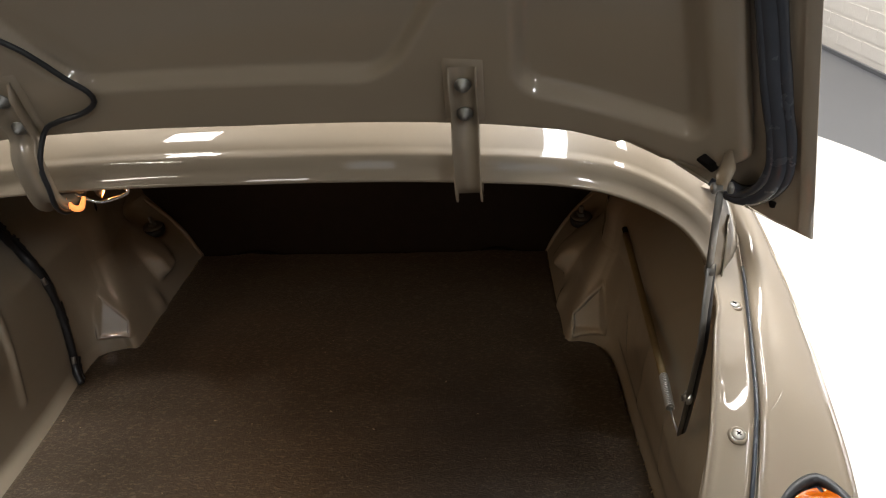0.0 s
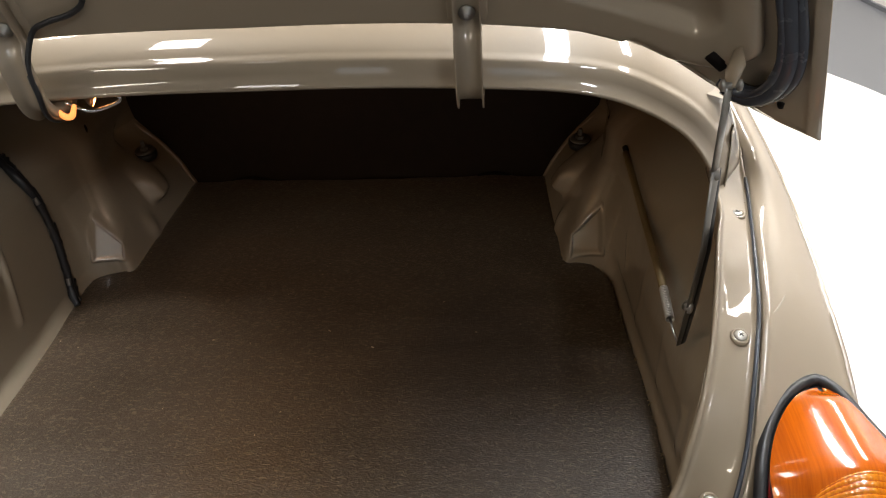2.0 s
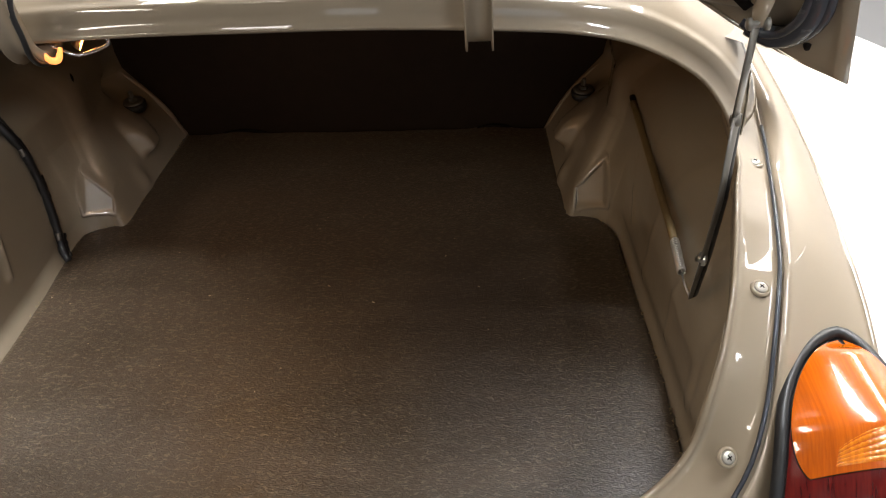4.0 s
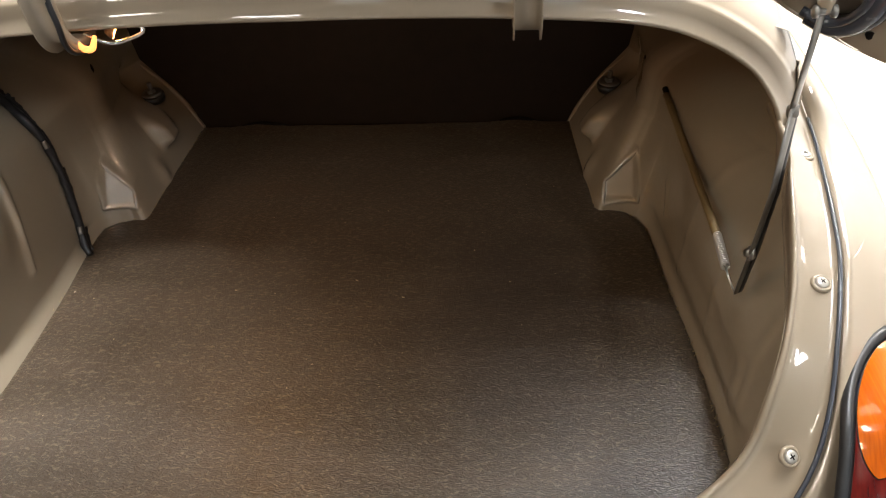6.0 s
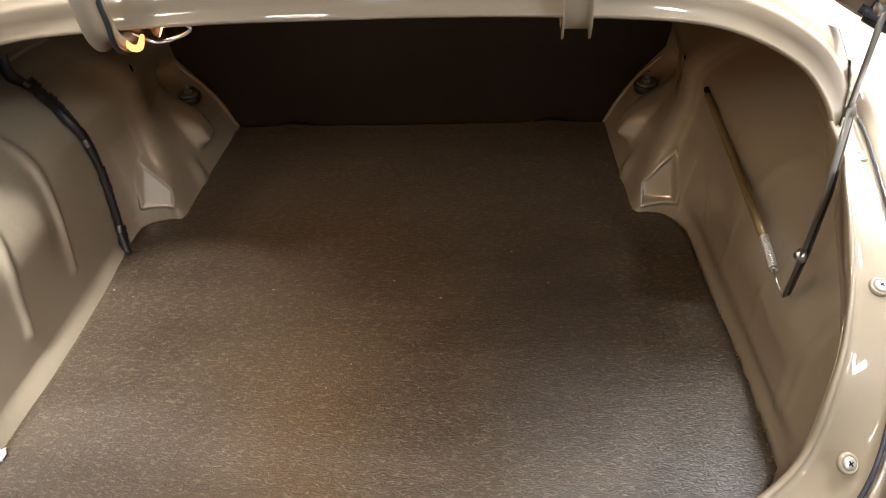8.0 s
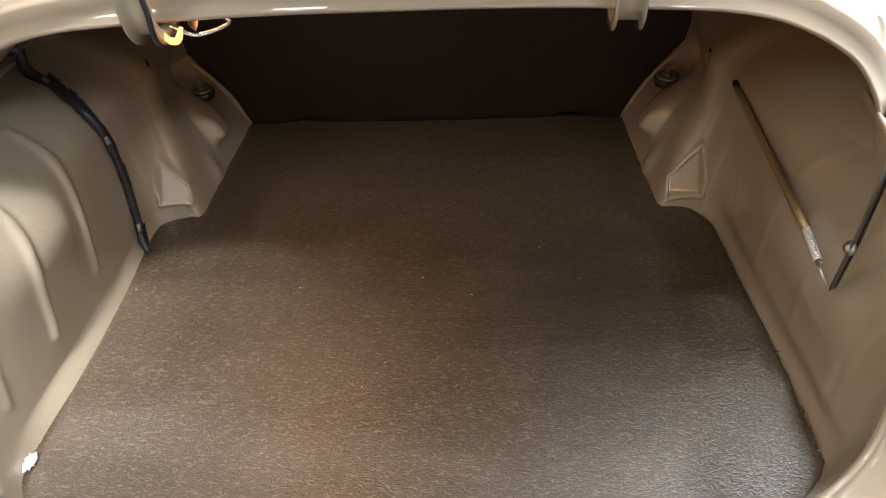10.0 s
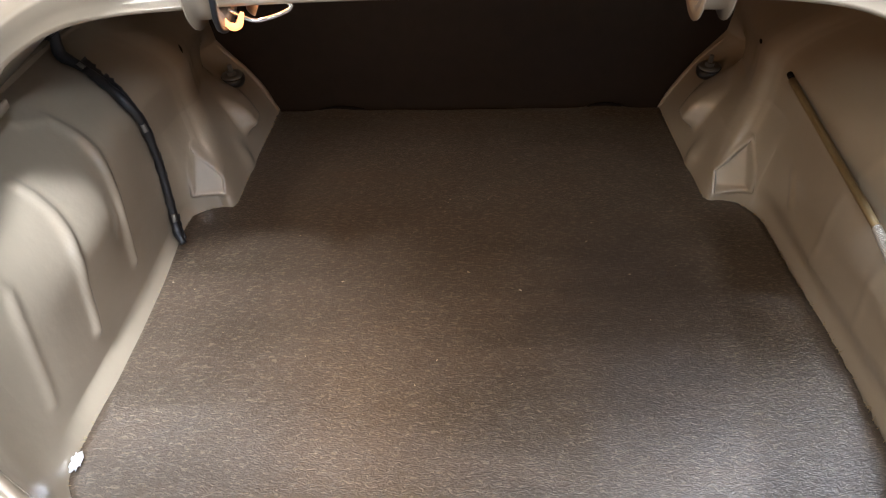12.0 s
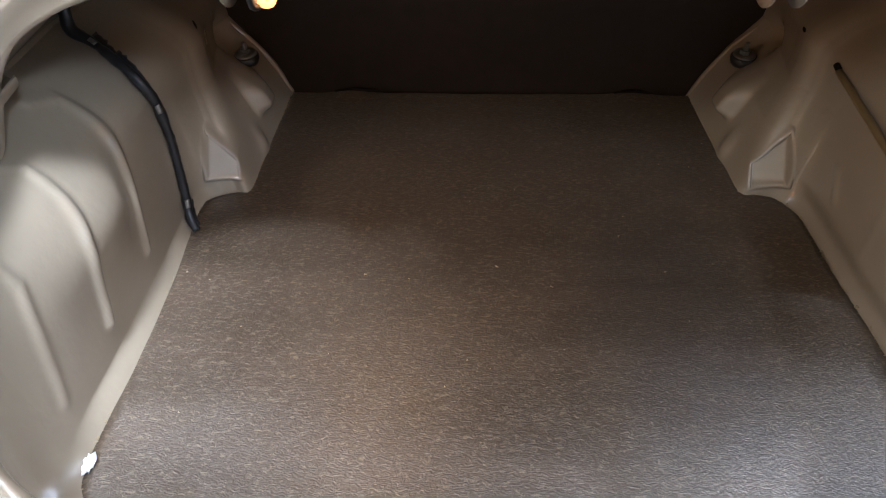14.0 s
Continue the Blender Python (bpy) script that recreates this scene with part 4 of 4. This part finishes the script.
# ---- boot mat ----
def mat_edges(y):
    xr = lin(y, (-0.09, 0.33), (-0.03, 0.41), (0.029, 0.459), (0.072, 0.486), (0.20, 0.486), (0.30, 0.482), (0.40, 0.473), (0.53, 0.466), (0.555, 0.455), (0.578, 0.440), (0.588, 0.425), (0.592, 0.392), (0.60, 0.391), (0.69, 0.388), (0.74, 0.384), (0.902, 0.373))
    xl = lin(y, (-0.09, -0.30), (-0.03, -0.375), (0.036, -0.419), (0.084, -0.424), (0.20, -0.427), (0.36, -0.428), (0.49, -0.440), (0.545, -0.438), (0.562, -0.420), (0.570, -0.400), (0.577, -0.373), (0.60, -0.372), (0.73, -0.375), (0.902, -0.371))
    return xl, xr


def mat():
    ys = sorted([-0.09 + 0.992 * i / 120 for i in range(121)] + [0.55 + 0.003 * k for k in range(17)])
    tops = []
    for j, y in enumerate(ys):
        xl, xr = mat_edges(y)
        row = []
        for i in range(81):
            s = i / 80
            rag = 0.0025 * noise.noise(Vector((y * 70, 3 if s < 0.5 else 9, 0)))
            x = xl + (xr - xl) * s + (rag if i in (0, 80) else 0)
            z = 0.5 + 0.0022 * noise.noise(Vector((x * 4, y * 4, 0))) + 0.0008 * noise.noise(Vector((x * 14, y * 14, 5)))
            if y > 0.86:
                z += 0.004 * step(0.86, 0.9, y) * (0.5 + noise.noise(Vector((x * 11, 2, 2))))
                z += 0.008 * step(0.87, 0.902, y) * max(math.exp(-((x - 0.27) / 0.035) ** 2), math.exp(-((x + 0.255) / 0.04) ** 2))
            row.append(Vector((x, y, z)))
        tops.append(row)
    for row in tops:
        row.insert(0, row[0] - Vector((0, 0, 0.006)))
        row.append(row[-1] - Vector((0, 0, 0.006)))
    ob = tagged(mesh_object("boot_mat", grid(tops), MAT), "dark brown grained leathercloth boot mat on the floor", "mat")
    # dark strips put in for the shadow gap between cut edge and arches
    for k in (0, 1):
        path = [Vector((mat_edges(y)[k] + (0.0022 if k else -0.0022), y, 0.4985 + 0.0012 * noise.noise(Vector((y * 40, k * 7, 0))))) for y in [0.605 + 0.285 * i / 40 for i in range(41)]]
        part("edge_shade", tube(path, [0.0008 + 0.0030 * abs(noise.noise(p * 22)) + 0.0012 for p in path], 6), RUBBER, ob, "dark strip for the shadow along the cut edge")
    return ob


mat()


def frayed_edge():
    """Short pale threads that stick out of the mat's cut sides."""
    bm = bmesh.new()
    for k in range(260):
        y = random.uniform(0.03, 0.88)
        xl, xr = mat_edges(y)
        left = random.random() < 0.6
        x = xl if left else xr
        out = -1 if left else 1
        a = Vector((x - out * 0.002, y, 0.501))
        tip = Vector((out * random.uniform(0.001, 0.006), random.uniform(-0.005, 0.005), random.uniform(0.0, 0.003)))
        tube([a, a + tip * 0.5 + Vector((0, 0, 0.0008)), a + tip], [0.0005, 0.0004, 0.0002], 4, bm)
    tagged(mesh_object("frayed_thread", bm, THREAD), "pale frayed threads along the mat's cut edge", "thread", kind="stuff")


THREAD = material("straw_coloured_thread", (0.36, 0.28, 0.16), 0.9)
frayed_edge()


def seat_board():
    rows = []
    for j in range(31):
        z = 0.486 + 0.50 * j / 30
        rows.append([(x, 0.918 + 0.02 * (z - 0.5) + 0.003 * noise.noise(Vector((x * 5, z * 5, 1))), z) for x in [-0.66 + 1.32 * i / 40 for i in range(41)]])
    ob = mesh_object("partition_board", grid(rows), BOARD)
    thick(ob, 0.004)
    tagged(ob, "dark brown hardboard partition behind the boot", "panel")
    return ob


board = seat_board()
SCUFF = material("bare_board_fibre", (0.085, 0.062, 0.042), 0.8)
for x, z, tall in ((-0.199, 0.604, 0.014), (-0.191, 0.606, 0.013), (0.232, 0.690, 0.010), (0.09, 0.560, 0.012), (-0.06, 0.66, 0.016)):
    y = 0.9155 + 0.02 * (z - 0.5) + 0.003 * noise.noise(Vector((x * 5, z * 5, 1)))
    path = [Vector((x + 0.0015 * k / 6, y, z + tall * k / 6)) for k in range(7)]
    part("scuff_mark", tube(path, [0.0003 + 0.0008 * math.sin(math.pi * k / 6) for k in range(7)], 6), SCUFF, board, "pale rubbed scratch")
for x0, x1 in ((0.235, 0.305), (-0.29, -0.20)):
    path = [Vector((x0 + (x1 - x0) * k / 12, 0.9005, 0.5065 + 0.004 * math.sin(math.pi * k / 12) + 0.001 * noise.noise(Vector((x0 * 9, k * 0.7, 0))))) for k in range(13)]
    part("board_slit", tube(path, [0.0014 + 0.0030 * math.sin(math.pi * k / 12) for k in range(13)], 8), DARK, board, "dark gap where the board lifts off the mat")
for pts in ([(0.373, 0.907, 0.494), (0.395, 0.907, 0.54), (0.434, 0.907, 0.596), (0.490, 0.907, 0.648), (0.54, 0.908, 0.70)], [(-0.374, 0.907, 0.494), (-0.398, 0.907, 0.555), (-0.438, 0.907, 0.608), (-0.485, 0.907, 0.652), (-0.53, 0.908, 0.70)]):
    part("edge_welt", tube(spline(pts, 24), 0.005, 8), PAINT, car, "pale welt along the arch")


# small pressed slots high on the arches
for a, b, out in (((-0.455, 0.707, 0.727), (-0.445, 0.689, 0.7195), (0.77, 0.21, 0.60)), ((0.473, 0.724, 0.7115), (0.469, 0.703, 0.7130), (-0.905, 0.16, 0.39))):
    path = [Vector(a).lerp(Vector(b), k / 6) - Vector(out) * 0.0012 for k in range(7)]
    part("panel_slot", tube(path, [0.0018 + 0.0016 * math.sin(math.pi * k / 6) for k in range(7)], 8), DARK, car, "small dark slot in the arch")

# ---- brickwork of the showroom wall, nearest the car ----
def bricks():
    bm = box((0.03, 0.228, 0.078), None, 0.004)
    me = bpy.data.meshes.new("brick")
    bm.to_mesh(me)
    bm.free()
    me.materials.append(BRICK)
    for row in range(16):
        for col in range(18):
            ob = new("brick", me)
            ob.parent = east
            ob.location = (0.0245 + 0.0015 * random.random(), -2.6 + col * 0.238 + (0.119 if row % 2 else 0), 0.055 + row * 0.088)


bricks()
tagged(mesh_object("baseboard", box((0.015, 4.6, 0.02), WALL_M @ Matrix.Translation((-0.012, -0.6, -0.018))), FLOOR_GREY, smooth=False), "thin dark baseboard under the brick wall", "baseboard", kind="structure")


# ---- lint on the mat ----
def lint():
    bm = bmesh.new()
    spots = [(0.091, 0.359), (0.192, 0.473), (0.018, 0.399), (-0.162, 0.376), (-0.411, 0.376), (0.10, 0.245), (0.26, 0.30)]
    spots += [(random.uniform(-0.38, 0.44), random.uniform(0.02, 0.86)) for k in range(45)]
    for k, (x, y) in enumerate(spots):
        r = 0.0022 if k < 5 else random.uniform(0.0006, 0.0013)
        pts = [Vector((x + random.uniform(-r, r), y + random.uniform(-r, r), 0.5035 + random.uniform(0, r * 0.5))) for q in range(5)]
        tube(pts, r * 0.35, 5, bm)
    tagged(mesh_object("lint", bm, LINT), "pale lint specks lying on the brown mat", "lint", kind="stuff")


LINT = material("pale_lint", (0.45, 0.38, 0.28), 0.9)
lint()


# white lump stands in for bright floor seen through a drain hole
def bright_spot():
    bm = bmesh.new()
    bmesh.ops.create_icosphere(bm, subdivisions=3, radius=1)
    for v in bm.verts:
        n = 1 + 0.7 * noise.noise(v.co * 2.1) + 0.4 * noise.noise(v.co * 5)
        v.co = Vector((v.co.x * 0.0055 * n, v.co.y * 0.011 * n, v.co.z * 0.007 * n))
    ob = mesh_object("bright_spot", bm, SPOT_WHITE)
    ob.location = (-0.418, 0.060, 0.505)
    tagged(ob, "small white lump for the bright spot beside the mat", "scrap")


SPOT_WHITE = material("bright_spot_white", (0.85, 0.86, 0.88), 0.6, 0, 0.05, 200)
bright_spot()


def drain_slot(at, turn):
    part("panel_slot", box((0.003, 0.004, 0.018), Matrix.Translation(at) @ pose(0, 0, 0, turn, 0, 0), 0.001), DARK, car, "small dark slot in the inner panel")


drain_slot((0.4865, 0.756, 0.695), -30)
drain_slot((-0.470, 0.735, 0.715), 25)
